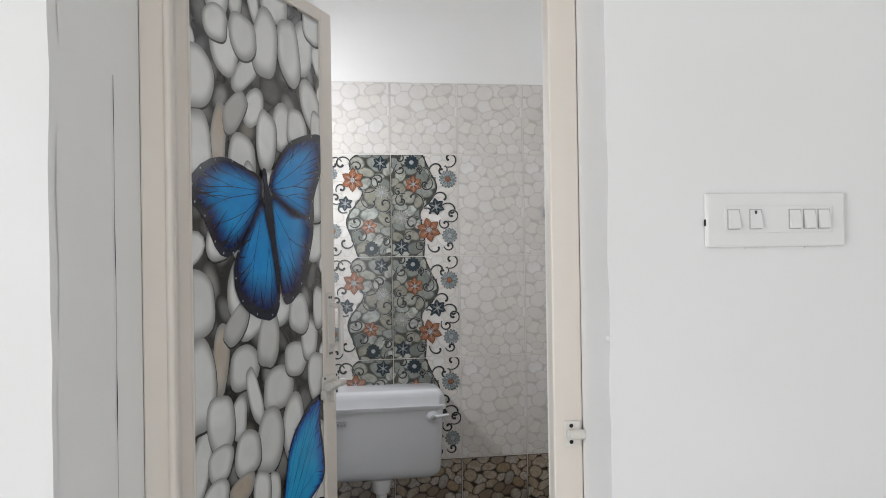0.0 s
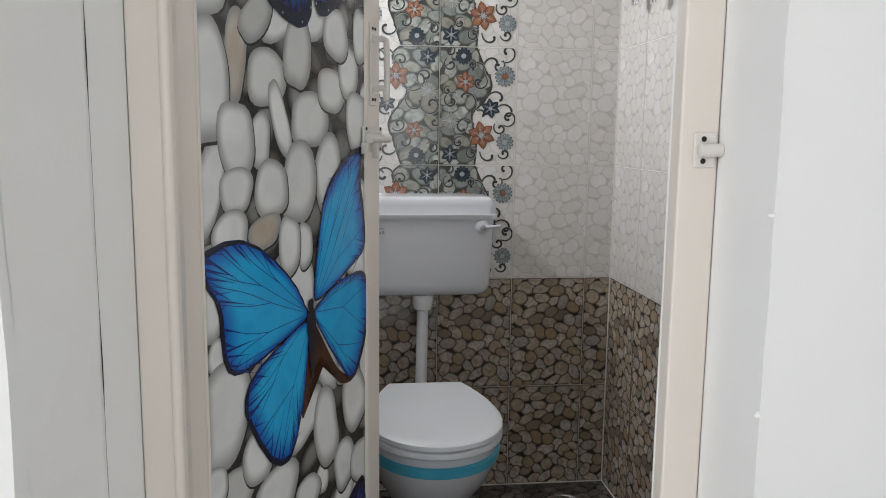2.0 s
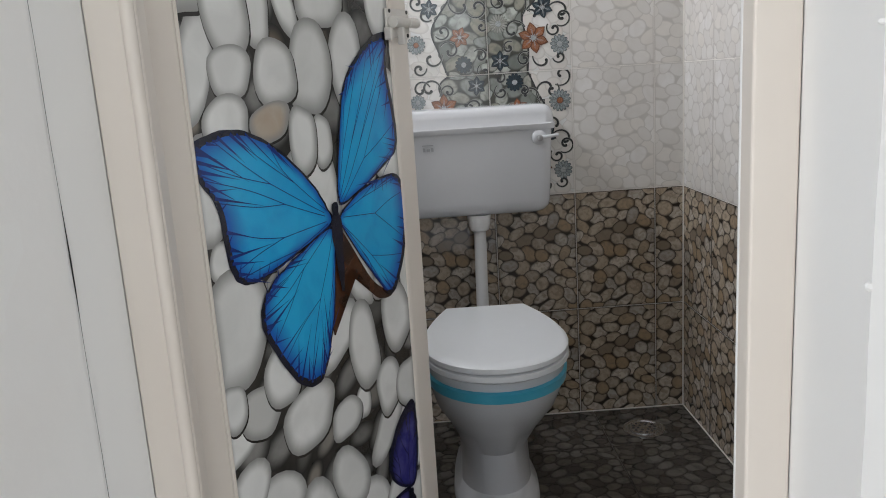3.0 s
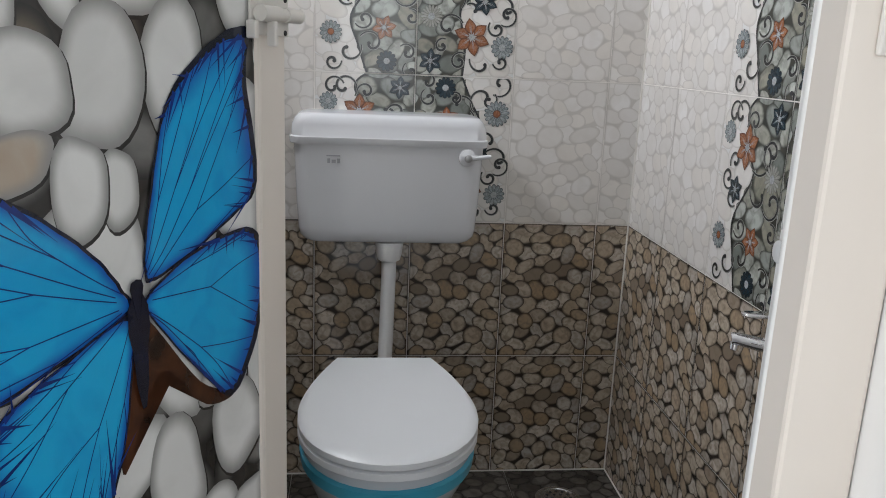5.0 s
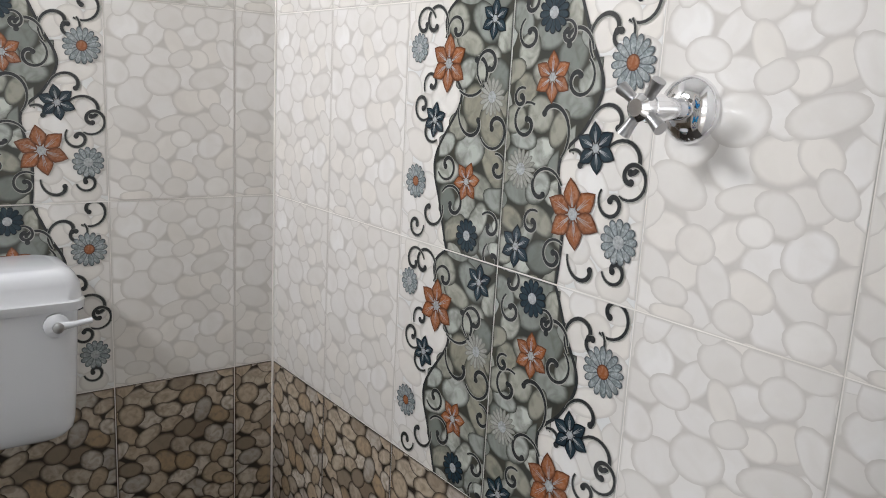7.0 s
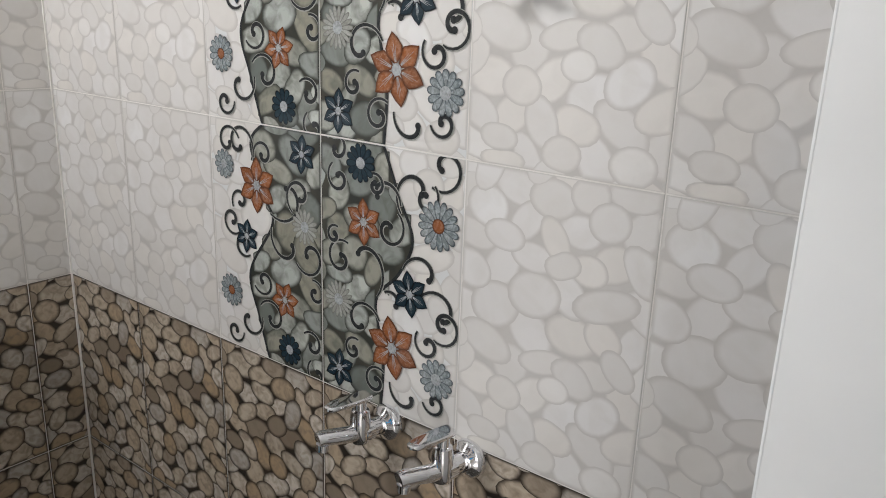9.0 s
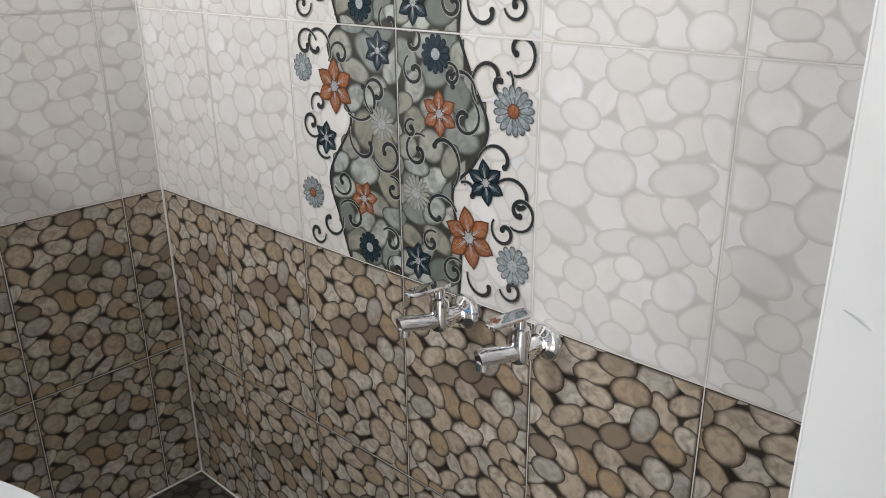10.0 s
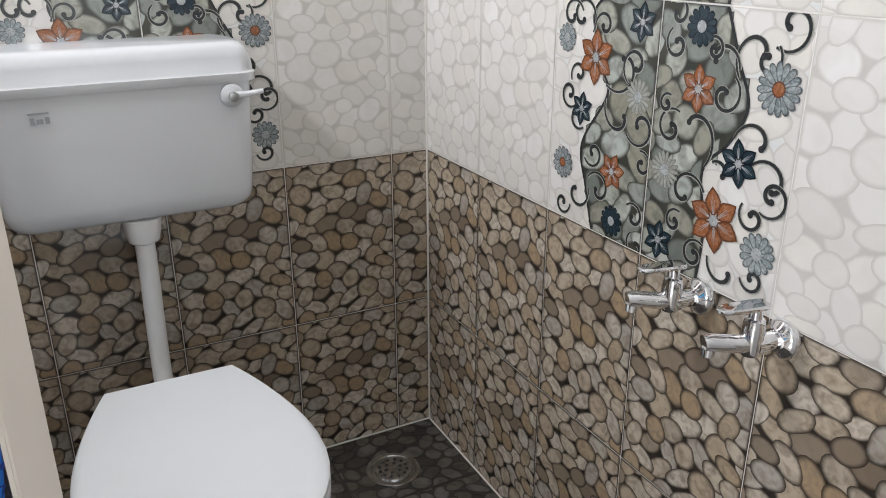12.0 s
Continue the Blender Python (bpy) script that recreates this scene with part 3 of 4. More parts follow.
def decor_mesh(side):
    """Flower-and-scroll tile; side 'l' is the half with the dark field on its right."""
    if side in made:
        return made[side]
    bm = slab(TILE_W, TILE_H)
    rnd = random.Random(side)
    lift = 0.0001
    edge = EDGE_L if side == "l" else EDGE_R
    line = spline(edge, 7)
    inner = TILE_W - 0.001 if side == "l" else 0.001
    uv = bm.loops.layers.uv.get("motif")
    for m, ring in FIELD["pale"]:
        shape(bm, ring, lift, 1, rnd.random(), rings=(0.7,))
        lift += 0.000002
    rows = [(bm.verts.new((min(max(p[0], 0.001), 0.249), min(max(p[1], 0.001), 0.374), 0.0005)), bm.verts.new((inner, min(max(p[1], 0.001), 0.374), 0.0004))) for p in line]
    for p, q in zip(rows, rows[1:]):
        f = bm.faces.new((p[0], q[0], q[1], p[1]) if side == "l" else (p[0], p[1], q[1], q[0]))
        f.material_index = 2
    for m, ring in FIELD["green"]:
        x = edge_at(edge, m[1])
        lim = (-1, 0, -x - 0.002) if side == "l" else (1, 0, x - 0.002)
        ring = clip(ring, *lim)
        if len(ring) > 3 and max(p[0] for p in ring) - min(p[0] for p in ring) > 0.008:
            shape(bm, ring, 0.0005 + lift, 3, rnd.random())
            lift += 0.000004
    bmesh.ops.recalc_face_normals(bm, faces=[f for f in bm.faces if f.material_index == 2])
    for f in bm.faces:
        if f.normal.z < 0 and f.material_index:
            f.normal_flip()
    strip(bm, line, 0.0048, 0.0011, 4)
    z, s = 0.00115, 4
    shift = (0.0, -0.012) if side == "l" else (0.004, 0.015)
    if side == "l":
        for st, mi, tu, hd in (((0.100, 0.33), (0.072, 0.352), 0.95, 1), ((0.072, 0.36), (0.045, 0.352), 0.9, 1), ((0.105, 0.335), (0.127, 0.342), 1.0, -1), ((0.14, 0.255), (0.175, 0.29), 0.6, 1), ((0.19, 0.265), (0.205, 0.292), 0.9, -1), ((0.142, 0.235), (0.18, 0.215), 0.55, 1), ((0.195, 0.19), (0.225, 0.205), 0.95, 1), ((0.09, 0.178), (0.070, 0.195), 0.5, -1), ((0.07, 0.215), (0.048, 0.228), 1.1, -1), ((0.052, 0.25), (0.07, 0.262), 0.9, -1), ((0.098, 0.13), (0.120, 0.142), 1.0, 1), ((0.110, 0.10), (0.138, 0.085), 0.9, -1), ((0.114, 0.08), (0.082, 0.068), 0.7, -1), ((0.066, 0.04), (0.044, 0.038), 1.0, -1), ((0.21, 0.08), (0.228, 0.065), 0.9, -1), ((0.225, 0.04), (0.238, 0.02), 0.9, 1), ((0.23, 0.17), (0.236, 0.15), 1.0, -1)):
            st, mi = (st[0] + shift[0], st[1] + shift[1]), (mi[0] + shift[0], mi[1] + shift[1])
            scroll(bm, st, mi, tu, z, s, 0.0049, hd)
            z += 0.00001
        for at, r, n, mt, ce, sl, bl in (((0.034, 0.304), 0.025, 12, 7, 9, 0.5, True), ((0.111, 0.281), 0.048, 6, 5, 9, 0.5, False), ((0.212, 0.342), 0.032, 6, 6, 9, 0.5, False), ((0.216, 0.236), 0.03, 16, 8, 9, 0.4, True), ((0.083, 0.196), 0.031, 6, 6, 9, 0.5, False), ((0.039, 0.096), 0.030, 14, 7, 5, 0.5, True), ((0.169, 0.111), 0.034, 6, 5, 9, 0.5, False), ((0.177, 0.031), 0.028, 12, 6, 9, 0.5, True)):
            flower(bm, at, r * 0.92, n, mt, ce, 0.0016, rnd.uniform(0, 1), sl, 0.17 if n < 8 else 0.3, bl)
    else:
        for st, mi, tu, hd in (((0.145, 0.275), (0.172, 0.305), 0.62, -1), ((0.195, 0.318), (0.215, 0.345), 0.95, 1), ((0.2, 0.32), (0.186, 0.302), 0.9, -1), ((0.15, 0.2), (0.188, 0.195), 0.5, -1), ((0.175, 0.16), (0.215, 0.15), 0.6, -1), ((0.205, 0.115), (0.222, 0.138), 1.1, 1), ((0.178, 0.12), (0.196, 0.105), 1.0, 1), ((0.118, 0.16), (0.135, 0.145), 0.4, -1), ((0.12, 0.04), (0.104, 0.022), 1.1, 1), ((0.13, 0.03), (0.165, 0.02), 0.45, 1), ((0.19, 0.02), (0.21, 0.024), 1.0, 1), ((0.105, 0.15), (0.072, 0.195), 0.45, 1), ((0.05, 0.215), (0.035, 0.19), 1.05, 1), ((0.11, 0.115), (0.075, 0.105), 0.75, 1), ((0.07, 0.075), (0.06, 0.058), 1.0, 1), ((0.145, 0.285), (0.11, 0.29), 0.5, 1), ((0.14, 0.275), (0.125, 0.25), 1.0, -1), ((0.085, 0.315), (0.1, 0.305), 1.1, -1), ((0.01, 0.36), (0.028, 0.345), 0.9, -1), ((0.02, 0.325), (0.032, 0.305), 1.0, 1), ((0.03, 0.235), (0.022, 0.222), 1.0, 1)):
            st, mi = (st[0] + shift[0], st[1] + shift[1]), (mi[0] + shift[0], mi[1] + shift[1])
            scroll(bm, st, mi, tu, z, s, 0.0049, hd)
            z += 0.00001
        for at, r, n, mt, ce, sl, bl in (((0.077, 0.346), 0.029, 13, 6, 9, 0.5, True), ((0.083, 0.266), 0.037, 6, 5, 9, 0.5, False), ((0.212, 0.285), 0.036, 16, 7, 5, 0.5, True), ((0.167, 0.183), 0.036, 6, 6, 9, 0.5, False), ((0.138, 0.097), 0.051, 6, 5, 9, 0.5, False), ((0.035, 0.143), 0.031, 18, 8, 9, 0.4, True), ((0.036, 0.036), 0.034, 6, 6, 9, 0.5, False), ((0.216, 0.075), 0.031, 13, 7, 9, 0.5, True)):
            flower(bm, at, r * 0.92, n, mt, ce, 0.0016, rnd.uniform(0, 1), sl, 0.17 if n < 8 else 0.3, bl)
    # nothing printed reaches past the tile's own edge
    for v in bm.verts:
        if v.co.z > 0:
            v.co.x, v.co.y = min(max(v.co.x, 0.0012), TILE_W - 0.0012), min(max(v.co.y, 0.0012), TILE_H - 0.0012)
    made[side] = store("flower", bm, DECOR_MATS)
    return made[side]


def lay(name, me, m, parent):
    ob = new(name, me)
    ob.parent = parent
    ob.matrix_world = m
    return ob


def tile_wall(parent, origin, right, out_, joints, decor_from, rows):
    """Courses of tiles: joints are distances along the wall, rows (bottom, top, kind)."""
    r, o = Vector(right), Vector(out_)
    rot = Matrix((r, Vector((0, 0, 1)), o)).transposed().to_4x4()
    bed = parent
    length = joints[-1]
    bm = boxes((0.0, length, 0.0, rows[-1][1], -0.0078, -0.0001))
    for v in bm.verts:
        v.co = Vector(origin) + r * v.co.x + Vector((0, 0, v.co.y)) + o * v.co.z
    bmesh.ops.recalc_face_normals(bm, faces=bm.faces[:])
    part("joint_bed", bm, GROUT, parent, "pale grout between the tiles")
    for z0, z1, kind in rows:
        for s0, s1 in zip(joints, joints[1:]):
            w, h = s1 - s0, z1 - z0
            side = {decor_from: "l", decor_from + 1: "r"}.get(joints.index(s0))
            if kind == "pale" and side and abs(h - TILE_H) < 0.01 and abs(w - TILE_W) < 0.01:
                me = decor_mesh(side)
            else:
                me = tile_mesh(kind, w, h, TILE_H - h if kind == "dark" else 0.0)
            jit = Matrix.Rotation(random.uniform(-0.0003, 0.0003), 4, "X") @ Matrix.Rotation(random.uniform(-0.0003, 0.0003), 4, "Y")
            lay("tile", me, Matrix.Translation(Vector(origin) + r * s0 + Vector((0, 0, z0)) + o * random.uniform(0.0001, 0.0003)) @ rot @ jit, bed)


ROWS = [(0.0, MID, "dark"), (MID, DADO, "dark"), (DADO, 1.103, "pale"), (1.103, 1.478, "pale"), (1.478, 1.853, "pale"), (1.853, TOP, "pale")]

# ---- the door, standing open into the bathroom ----
DOOR_ANGLE = 63.0
LEAF, DOOR_TOP = 0.634, 2.04
door = tagged(empty("door_1", (-1.0935, -1.5566, 0.012), DOOR_ANGLE), "open cream door with a glossy stone-and-butterfly picture", "door", kind="structure")
door.matrix_world = door.matrix_world @ Matrix.Diagonal((0.942, 1.0, 1.0, 1.0))
part("stile", boxes((0.0, 0.049, 0, 0.028, 0, DOOR_TOP)), CREAM, door, bevel=0.003)
part("stile", boxes((0.576, LEAF, 0, 0.028, 0, DOOR_TOP)), CREAM, door, bevel=0.003)
part("rail", boxes((0.0492, 0.5758, 0, 0.028, DOOR_TOP - 0.03, DOOR_TOP)), CREAM, door, bevel=0.003)
part("rail", boxes((0.0492, 0.5758, 0, 0.028, 0, 0.03)), CREAM, door, bevel=0.003)
part("back_panel", boxes((0.0492, 0.5758, 0.006, 0.024, 0.03, DOOR_TOP - 0.03)), CREAM, door)
part("stile_bead", tube([(0.052, 0.003, 0.03), (0.052, 0.003, DOOR_TOP - 0.03)], 0.004, 8), CREAM, door, smooth=True)
part("stile_bead", tube([(0.573, 0.003, 0.03), (0.573, 0.003, DOOR_TOP - 0.03)], 0.004, 8), CREAM, door, smooth=True)


def upright(bm, depth):
    """From the motif plane to the door's own front face."""
    for v in bm.verts:
        x, y, z = v.co
        v.co = (x, depth - z, y)
    return bm


PX0, PX1, PZ0, PZ1 = 0.050, 0.575, 0.03, DOOR_TOP - 0.032
bm = bmesh.new()
box(bm, PX0, PX1, PZ0, PZ1, -0.002, 0.0)
bmesh.ops.recalc_face_normals(bm, faces=bm.faces[:])
picture = part("picture", upright(bm, 0.004), PICTURE_BASE, door, "glossy printed picture of white stones and butterflies")
bm = bmesh.new()
rnd = random.Random(21)
# the large stones: middle x, middle z, half width, half height, lean; the upper group repeats up the picture
UPPER = [(0.072, 1.394, 0.056, 0.058, 0), (0.144, 1.292, 0.026, 0.069, 5), (0.201, 1.352, 0.027, 0.054, 50), (0.204, 1.177, 0.029, 0.041, 0), (0.226, 1.268, 0.053, 0.044, 0), (0.32, 1.312, 0.042, 0.06, 10), (0.076, 1.254, 0.048, 0.086, 0), (0.142, 1.177, 0.047, 0.054, -5), (0.139, 1.109, 0.042, 0.033, 0), (0.358, 1.209, 0.061, 0.047, 0), (0.263, 1.206, 0.023, 0.065, -22), (0.437, 1.26, 0.053, 0.037, 10), (0.502, 1.295, 0.042, 0.044, 10), (0.454, 1.353, 0.046, 0.044, 0), (0.538, 1.209, 0.048, 0.053, 0), (0.553, 1.36, 0.034, 0.045, 0), (0.423, 1.116, 0.05, 0.071, -8), (0.32, 1.111, 0.053, 0.069, 12), (0.234, 1.105, 0.051, 0.042, 0)]
LOWER = [(0.335, 1.008, 0.027, 0.037, 0), (0.212, 1.044, 0.046, 0.025, -8), (0.122, 1.046, 0.046, 0.036, 0), (0.285, 1.014, 0.036, 0.046, 5), (0.085, 0.885, 0.028, 0.024, 0), (0.097, 0.796, 0.06, 0.082, 10), (0.125, 0.676, 0.045, 0.035, 20), (0.072, 0.70, 0.026, 0.031, 0), (0.182, 0.709, 0.045, 0.045, 0), (0.387, 0.59, 0.023, 0.03, 0), (0.235, 0.626, 0.067, 0.047, 0), (0.491, 0.761, 0.047, 0.026, 0), (0.52, 0.695, 0.053, 0.059, -20), (0.404, 0.678, 0.046, 0.073, -15), (0.475, 0.586, 0.041, 0.05, -15), (0.552, 0.564, 0.05, 0.045, 0), (0.333, 0.584, 0.044, 0.033, 0)]
BROWN = {1: 0.985, 20: 0.97, 2: 0.93}
stones = [(*st, BROWN.get(k)) for k, st in enumerate(UPPER + LOWER)]
stones += [(x, z + 0.3945 * r, a, b, lean, shade) for x, z, a, b, lean, shade in stones[:len(UPPER)] for r in (1, 2) if z + 0.3945 * r < PZ1 + 0.05]


def stone_ring(x, z, a, b, lean, wob):
    """A worn oval, a little flattened and uneven, kept inside the picture."""
    c, s_ = math.cos(radians(lean)), math.sin(radians(lean))
    ring = []
    for k in range(26):
        t = math.tau * k / 26
        r = 1 + 0.05 * math.cos(2 * t + wob) + 0.045 * math.cos(3 * t + 2.3 * wob) + 0.02 * math.cos(5 * t + wob)
        sq = (abs(math.cos(t)) ** 2.5 + abs(math.sin(t)) ** 2.5) ** (-1 / 2.5)
        u, v = a * r * sq * math.cos(t), b * r * sq * math.sin(t)
        ring.append((x + u * c + v * s_, z - u * s_ + v * c))
    for lim in ((1, 0, PX1 - 0.001), (-1, 0, -PX0 - 0.001), (0, 1, PZ1 - 0.001), (0, -1, -PZ0 - 0.001)):
        ring = clip(ring, *lim) if len(ring) > 2 else []
    return ring


z = 0.0003
for m, ring in pebbles(PX1 - PX0, PZ1 - PZ0, 230, 31, 0.92, 0.95):
    shape(bm, [(PX0 + x, PZ0 + y) for x, y in ring], z, 1, rnd.random())
    z += 0.000001
for m, ring in pebbles(PX1 - PX0, PZ1 - PZ0, 110, 47, 1.0, 0.95):
    mx, mz = PX0 + m[0], PZ0 + m[1]
    if not any(((mx - st[0]) / st[2]) ** 2 + ((mz - st[1]) / st[3]) ** 2 < 1.7 for st in stones):
        shape(bm, [(PX0 + x, PZ0 + y) for x, y in ring], z, 0, 0.85 * rnd.random())
        z += 0.000001
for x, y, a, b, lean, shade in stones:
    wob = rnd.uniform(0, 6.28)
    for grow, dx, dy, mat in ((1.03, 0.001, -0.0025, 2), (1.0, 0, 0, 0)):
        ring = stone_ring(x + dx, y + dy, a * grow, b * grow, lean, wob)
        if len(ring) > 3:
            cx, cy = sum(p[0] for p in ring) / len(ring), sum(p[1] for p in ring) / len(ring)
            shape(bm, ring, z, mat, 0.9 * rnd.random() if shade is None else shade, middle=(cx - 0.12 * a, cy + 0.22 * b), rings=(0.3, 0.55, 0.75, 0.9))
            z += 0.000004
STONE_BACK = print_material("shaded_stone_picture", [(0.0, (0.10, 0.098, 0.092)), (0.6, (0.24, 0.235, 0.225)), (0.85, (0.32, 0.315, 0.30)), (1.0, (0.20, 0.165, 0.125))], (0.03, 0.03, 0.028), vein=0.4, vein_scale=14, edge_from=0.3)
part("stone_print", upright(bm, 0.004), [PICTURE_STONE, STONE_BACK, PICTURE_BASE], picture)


def wing(bm, ctrl, root, mats, z, veins=7, inset=0.935, scallop=0.0, dots=False):
    """One wing: a dark rim, a blue field that opens from the root, and dark veins."""
    ring = spline(ctrl, 7, True)
    if scallop:
        c = (sum(p[0] for p in ring) / len(ring), sum(p[1] for p in ring) / len(ring))
        ring = [(c[0] + (p[0] - c[0]) * (1 + scallop * math.sin(i * 1.7)), c[1] + (p[1] - c[1]) * (1 + scallop * math.sin(i * 1.7))) for i, p in enumerate(ring)]
    shape(bm, ring, z, mats[0], rings=())
    mid = (sum(p[0] for p in ring) / len(ring), sum(p[1] for p in ring) / len(ring))
    piv = (0.45 * root[0] + 0.55 * mid[0], 0.45 * root[1] + 0.55 * mid[1])
    field = [(piv[0] + inset * (p[0] - piv[0]), piv[1] + inset * (p[1] - piv[1])) for p in ring]
    shape(bm, field, z + 0.00015, mats[1], rnd.random(), middle=piv, rings=(0.25, 0.5, 0.7, 0.85))
    if dots:
        for i, p in enumerate(ring):
            if i % 6 == 0 and math.hypot(p[0] - root[0], p[1] - root[1]) > 0.12:
                c = (piv[0] + 0.955 * (p[0] - piv[0]), piv[1] + 0.955 * (p[1] - piv[1]))
                shape(bm, [(c[0] + 0.0022 * math.cos(t), c[1] + 0.0022 * math.sin(t)) for t in [math.tau * k / 7 for k in range(7)]], z + 0.0004, 4, rings=())
    far = [p for p in field if math.hypot(p[0] - root[0], p[1] - root[1]) > 0.55 * max(math.hypot(q[0] - root[0], q[1] - root[1]) for q in field)]
    for i in range(46):
        if rnd.random() < 0.3:
            continue
        e = far[min(int((i + rnd.random()) * len(far) / 46), len(far) - 1)]
        l, skew = rnd.uniform(0.05, 0.16) if rnd.random() < 0.65 else rnd.uniform(0.16, 0.40), rnd.uniform(-0.02, 0.02)
        line = [(e[0] + t * l * (root[0] - e[0]) + skew * t, e[1] + t * l * (root[1] - e[1]) - skew * t) for t in (-0.06, 0.3, 0.65, 1.0)]
        fat = rnd.uniform(0.5, 1.5)
        strip(bm, line, [0.0042 * fat, 0.0026 * fat, 0.0011 * fat, 0.0002], z + 0.0002 + i * 0.000001, 3)
    n = max(3, veins - 3)
    for i in range(n):
        e = far[int((i + 0.5) * len(far) / n)]
        knee = rnd.uniform(0.42, 0.58)
        k0 = (root[0] + knee * (e[0] - root[0]) + rnd.uniform(-0.006, 0.006), root[1] + knee * (e[1] - root[1]) + rnd.uniform(-0.006, 0.006))
        strip(bm, spline([(root[0] + 0.1 * (e[0] - root[0]), root[1] + 0.1 * (e[1] - root[1])), ((root[0] + k0[0]) / 2 + rnd.uniform(-0.004, 0.004), (root[1] + k0[1]) / 2), k0], 5), 0.0012, z + 0.0003 + i * 0.000005, 3)
        for off in (-0.32, 0.32):
            q = far[min(max(int((i + 0.5 + off) * len(far) / n), 0), len(far) - 1)]
            mid_ = ((k0[0] + q[0]) / 2 + rnd.uniform(-0.006, 0.006), (k0[1] + q[1]) / 2 + rnd.uniform(-0.006, 0.006))
            strip(bm, spline([k0, mid_, q], 6), 0.0012, z + 0.0003 + i * 0.000005, 3)


def butterfly(wings, root, tail, mats, colour_mat, under=None, inset=0.935, dots=False):
    bm = bmesh.new()
    z = 0.0012
    if under:
        shape(bm, spline(under, 6, True), z - 0.0002, 2, rings=())
    for ctrl, veins in wings:
        wing(bm, ctrl, root, (0, 1), z, veins, inset, 0.006, dots)
        z += 0.0005
    dx, dy = tail[0] - root[0], tail[1] - root[1]
    fat = 1.35
    side = [(-0.22, 0.0), (-0.20, 0.008), (-0.14, 0.010), (-0.09, 0.007), (0.05, 0.015), (0.25, 0.016), (0.45, 0.011), (0.75, 0.009), (1.0, 0.003)]
    l = math.hypot(dx, dy)
    ring = [(root[0] + t * dx - w * dy / l, root[1] + t * dy + w * fat * dx / l) for t, w in side] + [(root[0] + t * dx + w * dy / l, root[1] + t * dy - w * dx / l) for t, w in side[:0:-1]]
    shape(bm, ring, z, 0, rings=())
    for v in bm.verts:
        v.co.x, v.co.y = min(max(v.co.x, PX0 + 0.001), PX1 - 0.001), min(max(v.co.y, PZ0 + 0.002), PZ1 - 0.002)
    return part("butterfly_print", upright(bm, 0.0035), mats, picture, colour_mat)


FIRST = [
    ([(0.297, 1.626), (0.243, 1.645), (0.165, 1.658), (0.101, 1.646), (0.055, 1.614), (0.054, 1.576), (0.09, 1.548), (0.128, 1.495), (0.162, 1.477), (0.209, 1.493), (0.285, 1.564)], 8),
    ([(0.331, 1.632), (0.379, 1.687), (0.452, 1.729), (0.577, 1.747), (0.573, 1.674), (0.533, 1.605), (0.525, 1.549), (0.449, 1.56), (0.342, 1.601)], 8),
    ([(0.297, 1.585), (0.241, 1.528), (0.193, 1.469), (0.197, 1.409), (0.249, 1.367), (0.327, 1.35), (0.364, 1.379), (0.357, 1.453), (0.319, 1.548)], 7),
    ([(0.337, 1.601), (0.437, 1.565), (0.525, 1.549), (0.485, 1.438), (0.44, 1.391), (0.385, 1.38), (0.357, 1.453), (0.335, 1.538)], 7),
]
butterfly(FIRST, (0.314, 1.606), (0.364, 1.4), [WING_BLACK, WING_DEEP, RUST, WING_BLACK, SILVER], "deep blue butterfly print with black wing edges", None, 0.87, True)
SECOND = [
    ([(0.329, 0.914), (0.287, 0.961), (0.209, 1.015), (0.13, 1.041), (0.051, 1.029), (0.054, 0.991), (0.083, 0.951), (0.094, 0.877), (0.119, 0.849), (0.178, 0.85), (0.332, 0.884)], 8),
    ([(0.361, 0.925), (0.377, 1.006), (0.409, 1.092), (0.491, 1.15), (0.554, 1.162), (0.549, 1.109), (0.57, 0.991), (0.517, 0.953), (0.387, 0.912)], 8),
    ([(0.337, 0.883), (0.242, 0.862), (0.167, 0.833), (0.143, 0.797), (0.16, 0.752), (0.217, 0.681), (0.275, 0.67), (0.316, 0.739), (0.336, 0.82)], 7),
    ([(0.364, 0.899), (0.456, 0.931), (0.567, 0.927), (0.574, 0.822), (0.513, 0.738), (0.448, 0.785), (0.368, 0.873)], 7),
]
butterfly(SECOND, (0.348, 0.894), (0.351, 0.782), [WING_BLACK, WING_SKY, RUST, WING_INK], "sky blue butterfly print with black wing tips", [(0.341, 0.87), (0.363, 0.874), (0.447, 0.776), (0.513, 0.738), (0.457, 0.744), (0.38, 0.81), (0.32, 0.721), (0.32, 0.79)])
THIRD = [([(0.535, 0.37), (0.4650000000000001, 0.41000000000000003), (0.45500000000000007, 0.46), (0.49500000000000005, 0.51), (0.555, 0.53), (0.5670000000000001, 0.48000000000000004), (0.56, 0.41000000000000003)], 6), ([(0.525, 0.37), (0.43500000000000005, 0.38), (0.3350000000000001, 0.36), (0.29500000000000004, 0.29000000000000004), (0.35500000000000004, 0.25), (0.45500000000000007, 0.29000000000000004)], 6)]
butterfly(THIRD, (0.525, 0.350), (0.535, 0.260), [WING_BLACK, WING_VIOLET, RUST, WING_BLACK], "dark violet butterfly print near the door's foot")


